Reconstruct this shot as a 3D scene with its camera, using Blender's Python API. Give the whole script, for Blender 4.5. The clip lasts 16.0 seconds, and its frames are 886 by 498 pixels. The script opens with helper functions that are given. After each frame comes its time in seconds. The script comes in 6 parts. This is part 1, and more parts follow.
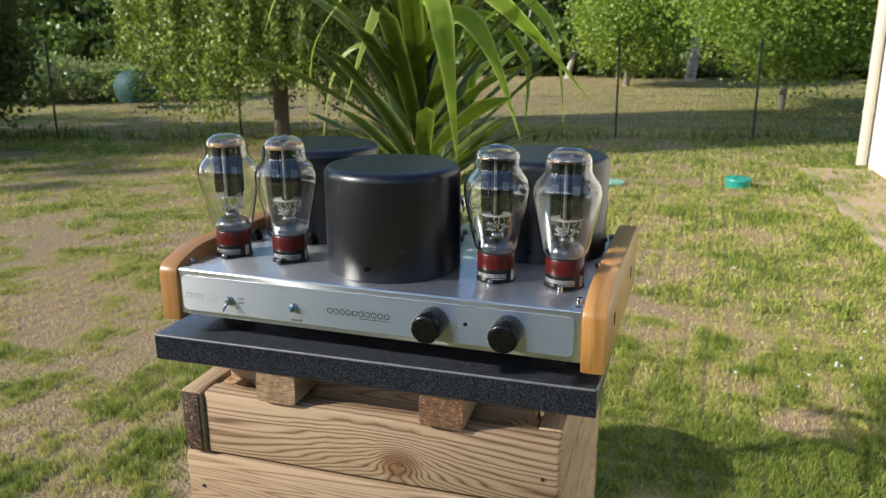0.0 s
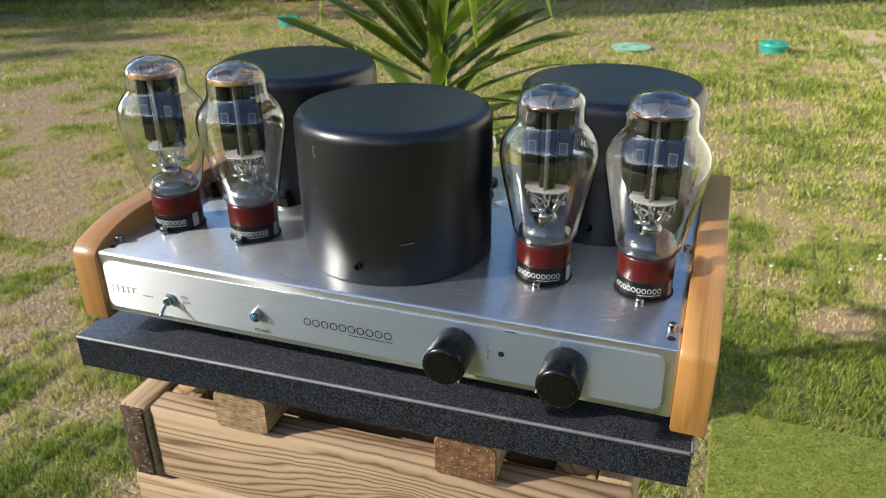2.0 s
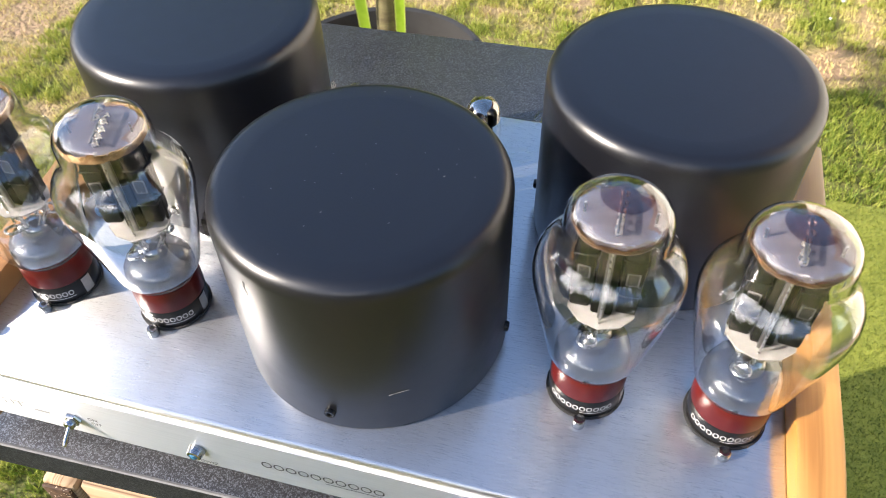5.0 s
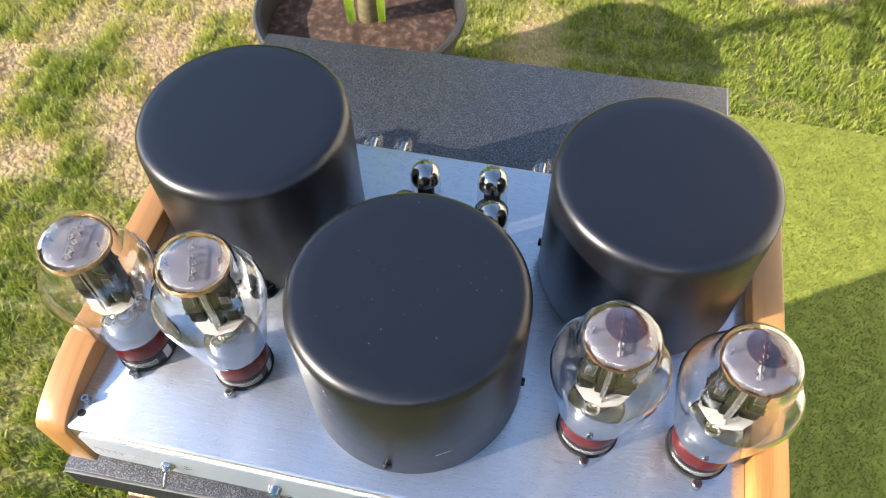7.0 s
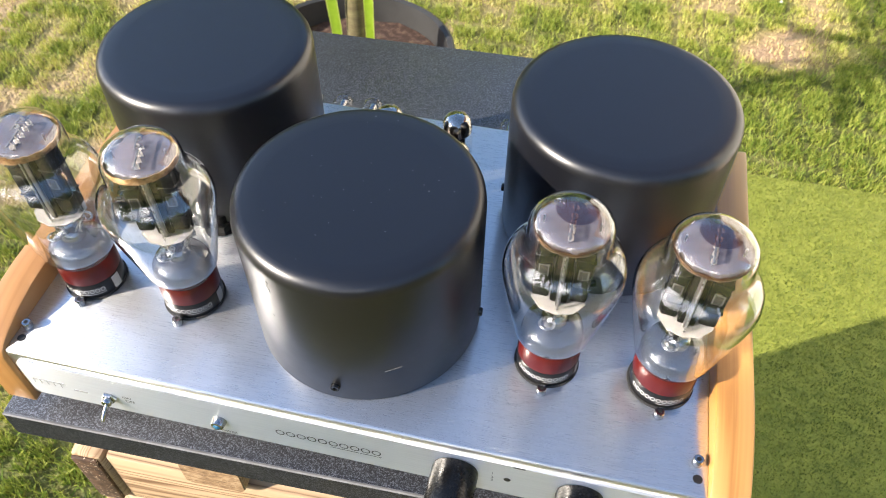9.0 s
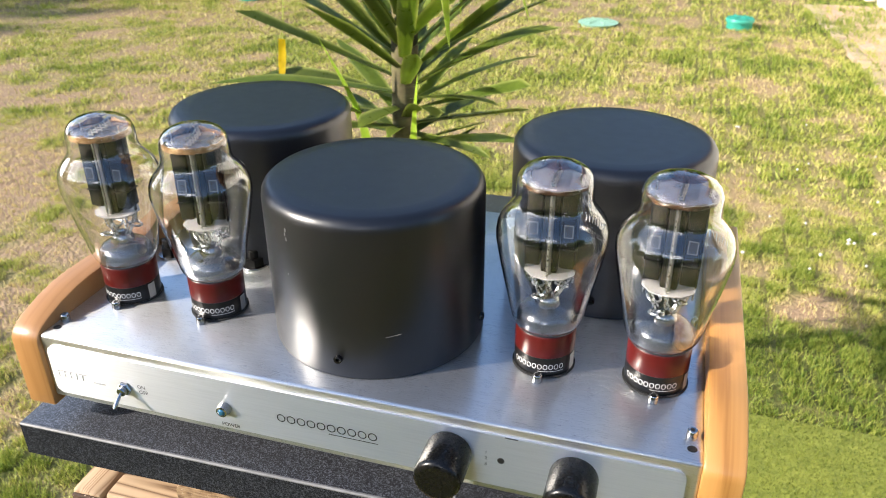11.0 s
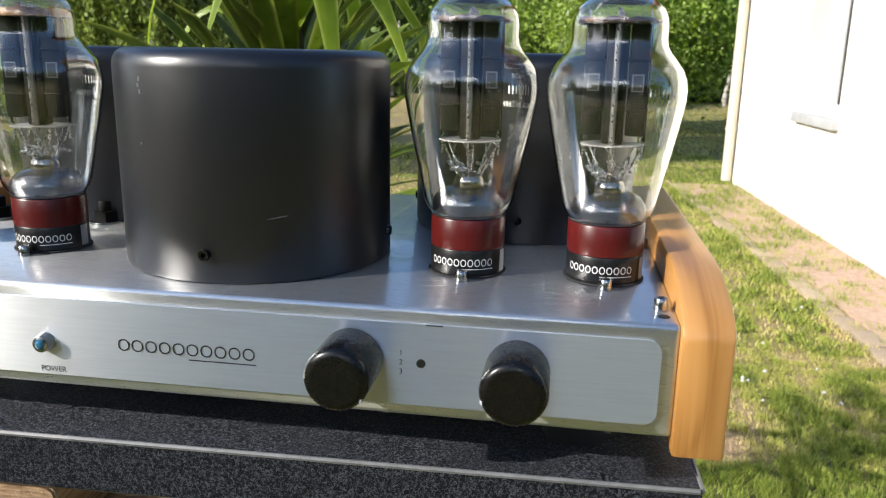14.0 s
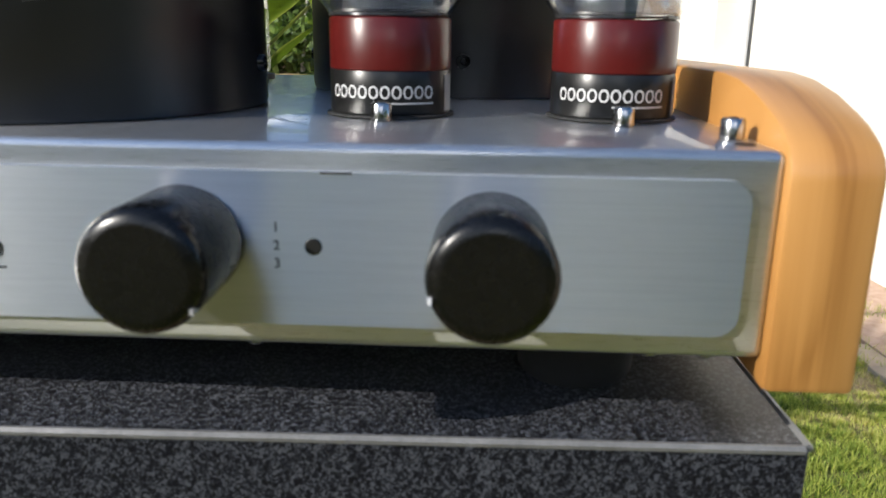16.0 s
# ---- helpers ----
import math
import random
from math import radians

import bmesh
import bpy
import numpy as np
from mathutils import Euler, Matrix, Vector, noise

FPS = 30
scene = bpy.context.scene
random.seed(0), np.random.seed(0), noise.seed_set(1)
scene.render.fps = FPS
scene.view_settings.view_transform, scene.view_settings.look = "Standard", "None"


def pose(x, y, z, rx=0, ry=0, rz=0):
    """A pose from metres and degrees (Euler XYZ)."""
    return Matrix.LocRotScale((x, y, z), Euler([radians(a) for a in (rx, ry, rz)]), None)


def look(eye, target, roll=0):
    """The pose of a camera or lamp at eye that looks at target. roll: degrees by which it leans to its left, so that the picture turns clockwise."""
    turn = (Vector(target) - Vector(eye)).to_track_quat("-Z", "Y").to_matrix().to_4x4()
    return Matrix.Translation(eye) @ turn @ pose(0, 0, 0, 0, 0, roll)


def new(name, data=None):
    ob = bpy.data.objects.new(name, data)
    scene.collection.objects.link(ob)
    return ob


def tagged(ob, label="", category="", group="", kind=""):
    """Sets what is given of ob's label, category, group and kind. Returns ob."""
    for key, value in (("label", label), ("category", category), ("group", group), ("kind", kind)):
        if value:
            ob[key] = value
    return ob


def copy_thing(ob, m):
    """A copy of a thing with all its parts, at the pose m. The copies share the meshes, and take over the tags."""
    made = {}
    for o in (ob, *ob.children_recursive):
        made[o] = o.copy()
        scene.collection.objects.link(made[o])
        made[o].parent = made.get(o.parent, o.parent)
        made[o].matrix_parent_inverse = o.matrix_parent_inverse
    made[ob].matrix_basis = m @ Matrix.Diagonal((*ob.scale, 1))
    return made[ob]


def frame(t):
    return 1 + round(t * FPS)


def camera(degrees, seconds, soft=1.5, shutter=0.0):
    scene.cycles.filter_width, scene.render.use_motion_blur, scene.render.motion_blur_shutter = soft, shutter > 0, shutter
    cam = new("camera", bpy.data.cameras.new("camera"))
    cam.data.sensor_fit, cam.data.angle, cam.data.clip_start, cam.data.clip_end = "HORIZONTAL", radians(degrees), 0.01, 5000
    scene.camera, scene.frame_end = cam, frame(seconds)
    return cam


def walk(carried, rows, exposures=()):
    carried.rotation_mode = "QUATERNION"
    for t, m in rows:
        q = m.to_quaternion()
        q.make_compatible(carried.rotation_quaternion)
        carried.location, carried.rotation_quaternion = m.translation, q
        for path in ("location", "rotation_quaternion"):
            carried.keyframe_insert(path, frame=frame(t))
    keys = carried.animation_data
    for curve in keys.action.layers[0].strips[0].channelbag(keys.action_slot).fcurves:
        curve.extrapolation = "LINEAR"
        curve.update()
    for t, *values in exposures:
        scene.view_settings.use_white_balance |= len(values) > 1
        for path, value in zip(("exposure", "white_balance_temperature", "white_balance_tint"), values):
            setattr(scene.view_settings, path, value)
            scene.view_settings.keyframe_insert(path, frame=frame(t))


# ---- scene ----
cam = camera(59.0, 16.0, 1.0)
cam.data.dof.use_dof = True
cam.data.dof.focus_distance, cam.data.dof.aperture_fstop = 0.46, 25.0
PATH = [
    (0, (0.288, -0.621, 1.317), (-0.328, 1.201, 0.765), -0.3),
    (0.5, (0.284, -0.554, 1.311), (-0.36, 1.241, 0.711), -0.7),
    (1, (0.264, -0.501, 1.305), (-0.396, 1.271, 0.654), -0.2),
    (1.5, (0.227, -0.446, 1.304), (-0.404, 1.294, 0.547), 0.5),
    (2, (0.202, -0.39, 1.329), (-0.406, 1.301, 0.452), -0.8),
    (2.5, (0.173, -0.343, 1.341), (-0.406, 1.298, 0.355), -0.7),
    (3, (0.159, -0.299, 1.347), (-0.371, 1.289, 0.252), -0.1),
    (3.5, (0.147, -0.252, 1.354), (-0.348, 1.257, 0.138), -1.6),
    (4, (0.135, -0.212, 1.37), (-0.319, 1.236, 0.067), -1.5),
    (4.5, (0.119, -0.182, 1.389), (-0.291, 1.199, 0.002), -1.0),
    (5, (0.103, -0.148, 1.412), (-0.278, 1.134, -0.075), -1.9),
    (5.2, (0.095, -0.117, 1.432), (-0.261, 1.066, -0.142), -2.8),
    (7.3, (0.068, -0.126, 1.54), (-0.193, 0.962, -0.118), -1.5),
    (7.5, (0.074, -0.149, 1.534), (-0.199, 1.007, -0.075), -1.1),
    (8, (0.08, -0.165, 1.525), (-0.205, 1.014, -0.065), -0.8),
    (8.5, (0.09, -0.181, 1.504), (-0.21, 1.033, -0.057), -0.9),
    (9, (0.104, -0.186, 1.474), (-0.18, 1.07, -0.055), 0.2),
    (9.5, (0.109, -0.213, 1.454), (-0.215, 1.121, 0.0), 1.2),
    (9.7, (0.119, -0.224, 1.439), (-0.245, 1.163, 0.043), 0.9),
    (11.8, (0.169, -0.348, 1.352), (-0.366, 1.398, 0.535), -0.0),
    (12, (0.167, -0.341, 1.374), (-0.351, 1.369, 0.475), -0.4),
    (12.5, (0.163, -0.371, 1.333), (-0.373, 1.417, 0.614), 0.5),
    (13, (0.169, -0.359, 1.291), (-0.316, 1.492, 0.708), -0.8),
    (13.5, (0.167, -0.333, 1.232), (-0.205, 1.558, 0.701), -0.7),
    (14, (0.154, -0.299, 1.187), (-0.146, 1.617, 0.698), 1.0),
    (14.5, (0.147, -0.249, 1.147), (-0.063, 1.678, 0.654), 1.6),
    (15, (0.142, -0.212, 1.123), (0.03, 1.726, 0.64), 0.9),
    (15.5, (0.136, -0.186, 1.114), (0.048, 1.739, 0.579), 0.8),
    (16, (0.136, -0.17, 1.109), (0.047, 1.754, 0.572), 0.8),
]
EXPOSURES = ((0.0, 0.46, 6350, 8), (2.5, 0.66, 6500, 9), (3.5, 0.90, 6650, 11), (5.0, 1.44, 7000, 15), (7.5, 1.58, 7000, 13), (9.7, 1.42, 6950, 13),
             (12.0, 1.03, 6600, 11), (13.0, 0.91, 6500, 10), (14.5, 0.70, 6450, 10), (16.0, 0.62, 6400, 10))
walk(cam, [(t, look(eye, target, roll)) for t, eye, target, roll in PATH], EXPOSURES)


# ---------------------------------------------------------------- world and light
SUN_EL, SUN_AZ = 27.0, math.atan2(-0.855, -0.518)      # sun stands behind and to one side of the walk
SUN_DIR = Vector((math.sin(SUN_AZ) * math.cos(radians(SUN_EL)), math.cos(SUN_AZ) * math.cos(radians(SUN_EL)), math.sin(radians(SUN_EL))))
world = bpy.data.worlds.new("sky")
scene.world = world
world.use_nodes = True
wn, wl = world.node_tree.nodes, world.node_tree.links
sky = wn.new("ShaderNodeTexSky")
sky.sky_type = "NISHITA"
sky.sun_disc = False
sky.sun_elevation = radians(SUN_EL)
sky.sun_rotation = SUN_AZ
sky.air_density, sky.dust_density, sky.ozone_density = 1.0, 0.3, 3.5
wn["Background"].inputs[1].default_value = 0.15
# clouds in the sky dome, banked low towards -y and -x to feed bulb reflections
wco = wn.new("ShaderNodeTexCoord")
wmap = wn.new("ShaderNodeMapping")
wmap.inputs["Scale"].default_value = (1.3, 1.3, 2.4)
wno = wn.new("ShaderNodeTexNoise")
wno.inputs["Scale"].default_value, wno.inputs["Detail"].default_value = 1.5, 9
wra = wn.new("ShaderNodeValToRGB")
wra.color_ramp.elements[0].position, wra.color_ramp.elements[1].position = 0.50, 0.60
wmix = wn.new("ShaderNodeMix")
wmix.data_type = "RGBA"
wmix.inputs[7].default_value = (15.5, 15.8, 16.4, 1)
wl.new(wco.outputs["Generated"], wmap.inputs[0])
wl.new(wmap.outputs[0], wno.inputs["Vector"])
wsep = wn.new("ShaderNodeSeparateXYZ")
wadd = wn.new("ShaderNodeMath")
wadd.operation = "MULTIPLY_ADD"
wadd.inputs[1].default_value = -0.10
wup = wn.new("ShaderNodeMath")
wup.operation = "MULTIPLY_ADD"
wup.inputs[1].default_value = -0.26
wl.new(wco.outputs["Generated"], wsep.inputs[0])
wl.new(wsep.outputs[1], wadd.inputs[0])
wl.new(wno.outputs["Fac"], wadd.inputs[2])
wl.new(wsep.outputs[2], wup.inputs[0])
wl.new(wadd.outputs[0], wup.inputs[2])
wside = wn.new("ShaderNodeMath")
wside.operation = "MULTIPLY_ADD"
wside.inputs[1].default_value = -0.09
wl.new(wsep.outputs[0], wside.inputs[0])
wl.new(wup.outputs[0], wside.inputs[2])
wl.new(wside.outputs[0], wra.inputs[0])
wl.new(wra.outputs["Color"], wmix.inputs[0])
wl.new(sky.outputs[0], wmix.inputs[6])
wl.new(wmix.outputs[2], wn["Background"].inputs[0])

lamp = bpy.data.lights.new("sun", "SUN")
lamp.energy, lamp.angle, lamp.color = 4.2, radians(0.6), (1.0, 0.945, 0.85)
sun = new("sun", lamp)
sun.matrix_basis = look((0, 0, 30), Vector((0, 0, 30)) - SUN_DIR)


# ---------------------------------------------------------------- materials
def material(name, colors, rough=0.5, metal=0.0, scale=20.0, stretch=(1, 1, 1), bump=0.0, bump_scale=None,
             coat=0.0, random_tint=0.0, rough_var=0.08, contrast=0.25, island=0.0, spec=0.5, brush=None, aniso=0.9):
    """Principled surface: two or three tones mixed by noise at two scales, with uneven gloss and fine relief."""
    m = bpy.data.materials.new(name)
    m.use_nodes = True
    n, l = m.node_tree.nodes, m.node_tree.links
    b = n["Principled BSDF"]
    co = n.new("ShaderNodeTexCoord")
    mp = n.new("ShaderNodeMapping")
    mp.inputs["Scale"].default_value = stretch
    l.new(co.outputs["Object"], mp.inputs[0])
    big = n.new("ShaderNodeTexNoise")
    big.inputs["Scale"].default_value, big.inputs["Detail"].default_value = scale, 5
    l.new(mp.outputs[0], big.inputs["Vector"])
    small = n.new("ShaderNodeTexNoise")
    small.inputs["Scale"].default_value, small.inputs["Detail"].default_value = scale * 9, 4
    l.new(mp.outputs[0], small.inputs["Vector"])
    mixv = n.new("ShaderNodeMix")
    mixv.inputs[0].default_value = 0.35
    l.new(big.outputs["Fac"], mixv.inputs[2])
    l.new(small.outputs["Fac"], mixv.inputs[3])
    ramp = n.new("ShaderNodeValToRGB")
    els = ramp.color_ramp.elements
    lo, hi = 0.5 - contrast, 0.5 + contrast
    cs = [c if isinstance(c, tuple) else (c, c, c) for c in colors]
    els[0].position, els[0].color = lo, (*cs[0], 1)
    els[1].position, els[1].color = hi, (*cs[-1], 1)
    for i, c in enumerate(cs[1:-1], 1):
        e = els.new(lo + (hi - lo) * i / (len(cs) - 1))
        e.color = (*c, 1)
    l.new(mixv.outputs[0], ramp.inputs[0])
    out = ramp.outputs[0]
    if random_tint or island:
        hs = n.new("ShaderNodeHueSaturation")
        src = n.new("ShaderNodeNewGeometry").outputs["Random Per Island"] if island else n.new("ShaderNodeObjectInfo").outputs["Random"]
        amount = island or random_tint
        mr = n.new("ShaderNodeMapRange")
        mr.inputs[3].default_value, mr.inputs[4].default_value = 1 - amount, 1 + amount
        l.new(src, mr.inputs[0])
        l.new(mr.outputs[0], hs.inputs["Value"])
        l.new(out, hs.inputs["Color"])
        out = hs.outputs[0]
    l.new(out, b.inputs["Base Color"])
    rr = n.new("ShaderNodeMapRange")
    rr.inputs[3].default_value, rr.inputs[4].default_value = max(0.02, rough - rough_var), min(1, rough + rough_var)
    l.new(small.outputs["Fac"], rr.inputs[0])
    l.new(rr.outputs[0], b.inputs["Roughness"])
    b.inputs["Metallic"].default_value = metal
    if brush:                      # lie of the brushing: gloss drawn out across it
        b.inputs["Anisotropic"].default_value = aniso
        cv = n.new("ShaderNodeCombineXYZ")
        for k in range(3):
            cv.inputs[k].default_value = brush[k]
        l.new(cv.outputs[0], b.inputs["Tangent"])
    b.inputs["Coat Weight"].default_value = coat
    b.inputs["Specular IOR Level"].default_value = spec
    if bump:
        bp = n.new("ShaderNodeBump")
        bp.inputs["Strength"].default_value, bp.inputs["Distance"].default_value = bump, 0.002
        if bump_scale:
            bn = n.new("ShaderNodeTexNoise")
            bn.inputs["Scale"].default_value, bn.inputs["Detail"].default_value = bump_scale, 4
            l.new(mp.outputs[0], bn.inputs["Vector"])
            l.new(bn.outputs["Fac"], bp.inputs["Height"])
        else:
            l.new(mixv.outputs[0], bp.inputs["Height"])
        l.new(bp.outputs[0], b.inputs["Normal"])
    return m


def thin_glass(name, tint, gloss=0.03, ior=1.5, edge=0.6):
    """Clear thin wall: light passes straight on, gloss rises towards the rim."""
    m = bpy.data.materials.new(name)
    m.use_nodes = True
    n, l = m.node_tree.nodes, m.node_tree.links
    n.remove(n["Principled BSDF"])
    tr = n.new("ShaderNodeBsdfTransparent")
    tr.inputs[0].default_value = (*tint, 1)
    gl = n.new("ShaderNodeBsdfGlossy")
    gl.inputs["Roughness"].default_value = gloss
    lw = n.new("ShaderNodeLayerWeight")
    lw.inputs["Blend"].default_value = 0.5
    pw = n.new("ShaderNodeMath")
    pw.operation = "POWER"
    pw.inputs[1].default_value = 4.0
    l.new(lw.outputs["Facing"], pw.inputs[0])
    fr = n.new("ShaderNodeMath")
    fr.operation = "MULTIPLY_ADD"
    fr.inputs[1].default_value, fr.inputs[2].default_value = edge, ((ior - 1) / (ior + 1)) ** 2
    l.new(pw.outputs[0], fr.inputs[0])
    mx = n.new("ShaderNodeMixShader")
    l.new(fr.outputs[0], mx.inputs[0])
    l.new(tr.outputs[0], mx.inputs[1])
    l.new(gl.outputs[0], mx.inputs[2])
    l.new(mx.outputs[0], n["Material Output"].inputs[0])
    return m


def solid_glass(name, tint):
    """Clear blown glass that bends light."""
    m = bpy.data.materials.new(name)
    m.use_nodes = True
    b = m.node_tree.nodes["Principled BSDF"]
    b.inputs["Base Color"].default_value = (*tint, 1)
    b.inputs["Roughness"].default_value = 0.0
    b.inputs["IOR"].default_value = 1.50
    b.inputs["Coat Weight"].default_value, b.inputs["Coat Roughness"].default_value, b.inputs["Coat IOR"].default_value = 0.4, 0.02, 1.5
    b.inputs["Transmission Weight"].default_value = 1.0
    return m


def wood_material(name, dark, mid, light, knots=(), grain=70.0, rough=0.6, bump=0.25, along="X", coat=0.0, tint=0.06, fibre=0.5):
    """Sawn softwood: growth rings stretched along the board, bent round knots, with fine fibre."""
    m = bpy.data.materials.new(name)
    m.use_nodes = True
    n, l = m.node_tree.nodes, m.node_tree.links
    b = n["Principled BSDF"]
    co = n.new("ShaderNodeTexCoord")
    info = n.new("ShaderNodeObjectInfo")
    shift = n.new("ShaderNodeVectorMath")
    shift.operation = "MULTIPLY_ADD"
    shift.inputs[1].default_value = (3.1, 1.7, 2.3)
    l.new(info.outputs["Random"], shift.inputs[0])
    l.new(co.outputs["Object"], shift.inputs[2])
    mp = n.new("ShaderNodeMapping")
    s = {"X": (0.55, 14, 14), "Y": (14, 0.55, 14), "Z": (14, 14, 1.2), "YZ": (30, 2.0, 2.6)}[along]
    mp.inputs["Scale"].default_value = s
    l.new(shift.outputs[0], mp.inputs[0])
    warp = n.new("ShaderNodeTexNoise")
    warp.inputs["Scale"].default_value, warp.inputs["Detail"].default_value = 0.9, 3
    l.new(mp.outputs[0], warp.inputs["Vector"])
    height = warp.outputs["Fac"]
    core = None
    if knots:
        # flat-sawn face: even rings up the board, wandering a little, drawn round each knot
        sep = n.new("ShaderNodeSeparateXYZ")
        l.new(co.outputs["Object"], sep.inputs[0])
        up = n.new("ShaderNodeMath")
        up.operation = "MULTIPLY"
        up.inputs[1].default_value = 2.3
        l.new(sep.outputs["Z"], up.inputs[0])
        wander = n.new("ShaderNodeMath")
        wander.operation = "MULTIPLY_ADD"
        wander.inputs[1].default_value = 0.34
        l.new(warp.outputs["Fac"], wander.inputs[0])
        l.new(up.outputs[0], wander.inputs[2])
        height = wander.outputs[0]
    for kx, kz, sx, sz, draw, eye in knots:
        wob = n.new("ShaderNodeTexNoise")
        wob.inputs["Scale"].default_value, wob.inputs["Detail"].default_value = 38.0, 2
        l.new(co.outputs["Object"], wob.inputs["Vector"])
        mv = n.new("ShaderNodeVectorMath")
        mv.operation = "MULTIPLY_ADD"
        mv.inputs[1].default_value = (0.5 * sz, 0, 0.5 * sz)
        l.new(wob.outputs["Color"], mv.inputs[0])
        l.new(co.outputs["Object"], mv.inputs[2])
        sb = n.new("ShaderNodeVectorMath")
        sb.operation = "SUBTRACT"
        sb.inputs[1].default_value = (kx + 0.25 * sz, 0, kz + 0.25 * sz)
        l.new(mv.outputs[0], sb.inputs[0])
        fl = n.new("ShaderNodeVectorMath")
        fl.operation = "MULTIPLY"
        fl.inputs[1].default_value = (1 / sx, 0, 1 / sz)
        l.new(sb.outputs[0], fl.inputs[0])
        d = n.new("ShaderNodeVectorMath")
        d.operation = "LENGTH"
        l.new(fl.outputs[0], d.inputs[0])
        sq = n.new("ShaderNodeMath")
        sq.operation = "POWER"
        sq.inputs[1].default_value = 2.0
        l.new(d.outputs["Value"], sq.inputs[0])
        neg = n.new("ShaderNodeMath")
        neg.operation = "MULTIPLY"
        neg.inputs[1].default_value = -0.5
        l.new(sq.outputs[0], neg.inputs[0])
        hill = n.new("ShaderNodeMath")
        hill.operation = "EXPONENT"
        l.new(neg.outputs[0], hill.inputs[0])
        ad = n.new("ShaderNodeMath")
        ad.operation = "MULTIPLY_ADD"
        ad.inputs[1].default_value = -2.3 * draw
        l.new(hill.outputs[0], ad.inputs[0])
        l.new(height, ad.inputs[2])
        height = ad.outputs[0]
        if eye:
            core = hill.outputs[0]
    ml = n.new("ShaderNodeMath")
    ml.operation = "MULTIPLY"
    ml.inputs[1].default_value = grain
    l.new(height, ml.inputs[0])
    sn = n.new("ShaderNodeMath")
    sn.operation = "SINE"
    l.new(ml.outputs[0], sn.inputs[0])
    fib = n.new("ShaderNodeTexNoise")
    mp2 = n.new("ShaderNodeMapping")
    mp2.inputs["Scale"].default_value = {"X": (9, 300, 300), "Y": (300, 9, 300), "Z": (300, 300, 9), "YZ": (700, 9, 14)}[along]
    fib.inputs["Detail"].default_value = 5
    l.new(shift.outputs[0], mp2.inputs[0])
    l.new(mp2.outputs[0], fib.inputs["Vector"])
    fib.inputs["Scale"].default_value = 1.0
    mix = n.new("ShaderNodeMix")
    mix.inputs[0].default_value = fibre
    mr2 = n.new("ShaderNodeMapRange")
    mr2.inputs[1].default_value, mr2.inputs[2].default_value = -1, 1
    l.new(sn.outputs[0], mr2.inputs[0])
    pw = n.new("ShaderNodeMath")
    pw.operation = "POWER"
    pw.inputs[1].default_value = 0.5
    l.new(mr2.outputs[0], pw.inputs[0])
    l.new(pw.outputs[0], mix.inputs[2])
    l.new(fib.outputs["Fac"], mix.inputs[3])
    ramp = n.new("ShaderNodeValToRGB")
    e = ramp.color_ramp.elements
    e[0].position, e[0].color = 0.24, (*dark, 1)
    e[1].position, e[1].color = 0.78, (*light, 1)
    q = e.new(0.46)
    q.color = (*mid, 1)
    l.new(mix.outputs[0], ramp.inputs[0])
    hs = n.new("ShaderNodeHueSaturation")
    mr3 = n.new("ShaderNodeMapRange")
    mr3.inputs[3].default_value, mr3.inputs[4].default_value = 1 - tint, 1 + tint
    l.new(info.outputs["Random"], mr3.inputs[0])
    l.new(mr3.outputs[0], hs.inputs["Value"])
    l.new(ramp.outputs[0], hs.inputs["Color"])
    shown = hs.outputs[0]
    if core is not None:
        # resin-brown heart of the knot
        stain = n.new("ShaderNodeMix")
        stain.data_type, stain.blend_type = "RGBA", "MULTIPLY"
        mk = n.new("ShaderNodeMapRange")
        mk.interpolation_type = "SMOOTHSTEP"
        mk.inputs[1].default_value, mk.inputs[2].default_value = 0.12, 0.75
        l.new(core, mk.inputs[0])
        l.new(mk.outputs[0], stain.inputs[0])
        l.new(shown, stain.inputs[6])
        stain.inputs[7].default_value = (0.60, 0.47, 0.36, 1)
        shown = stain.outputs[2]
    l.new(shown, b.inputs["Base Color"])
    b.inputs["Roughness"].default_value = rough
    b.inputs["Coat Weight"].default_value = coat
    b.inputs["Coat Roughness"].default_value = 0.25
    bp = n.new("ShaderNodeBump")
    bp.inputs["Strength"].default_value, bp.inputs["Distance"].default_value = bump, 0.001
    l.new(mix.outputs[0], bp.inputs["Height"])
    l.new(bp.outputs[0], b.inputs["Normal"])
    return m


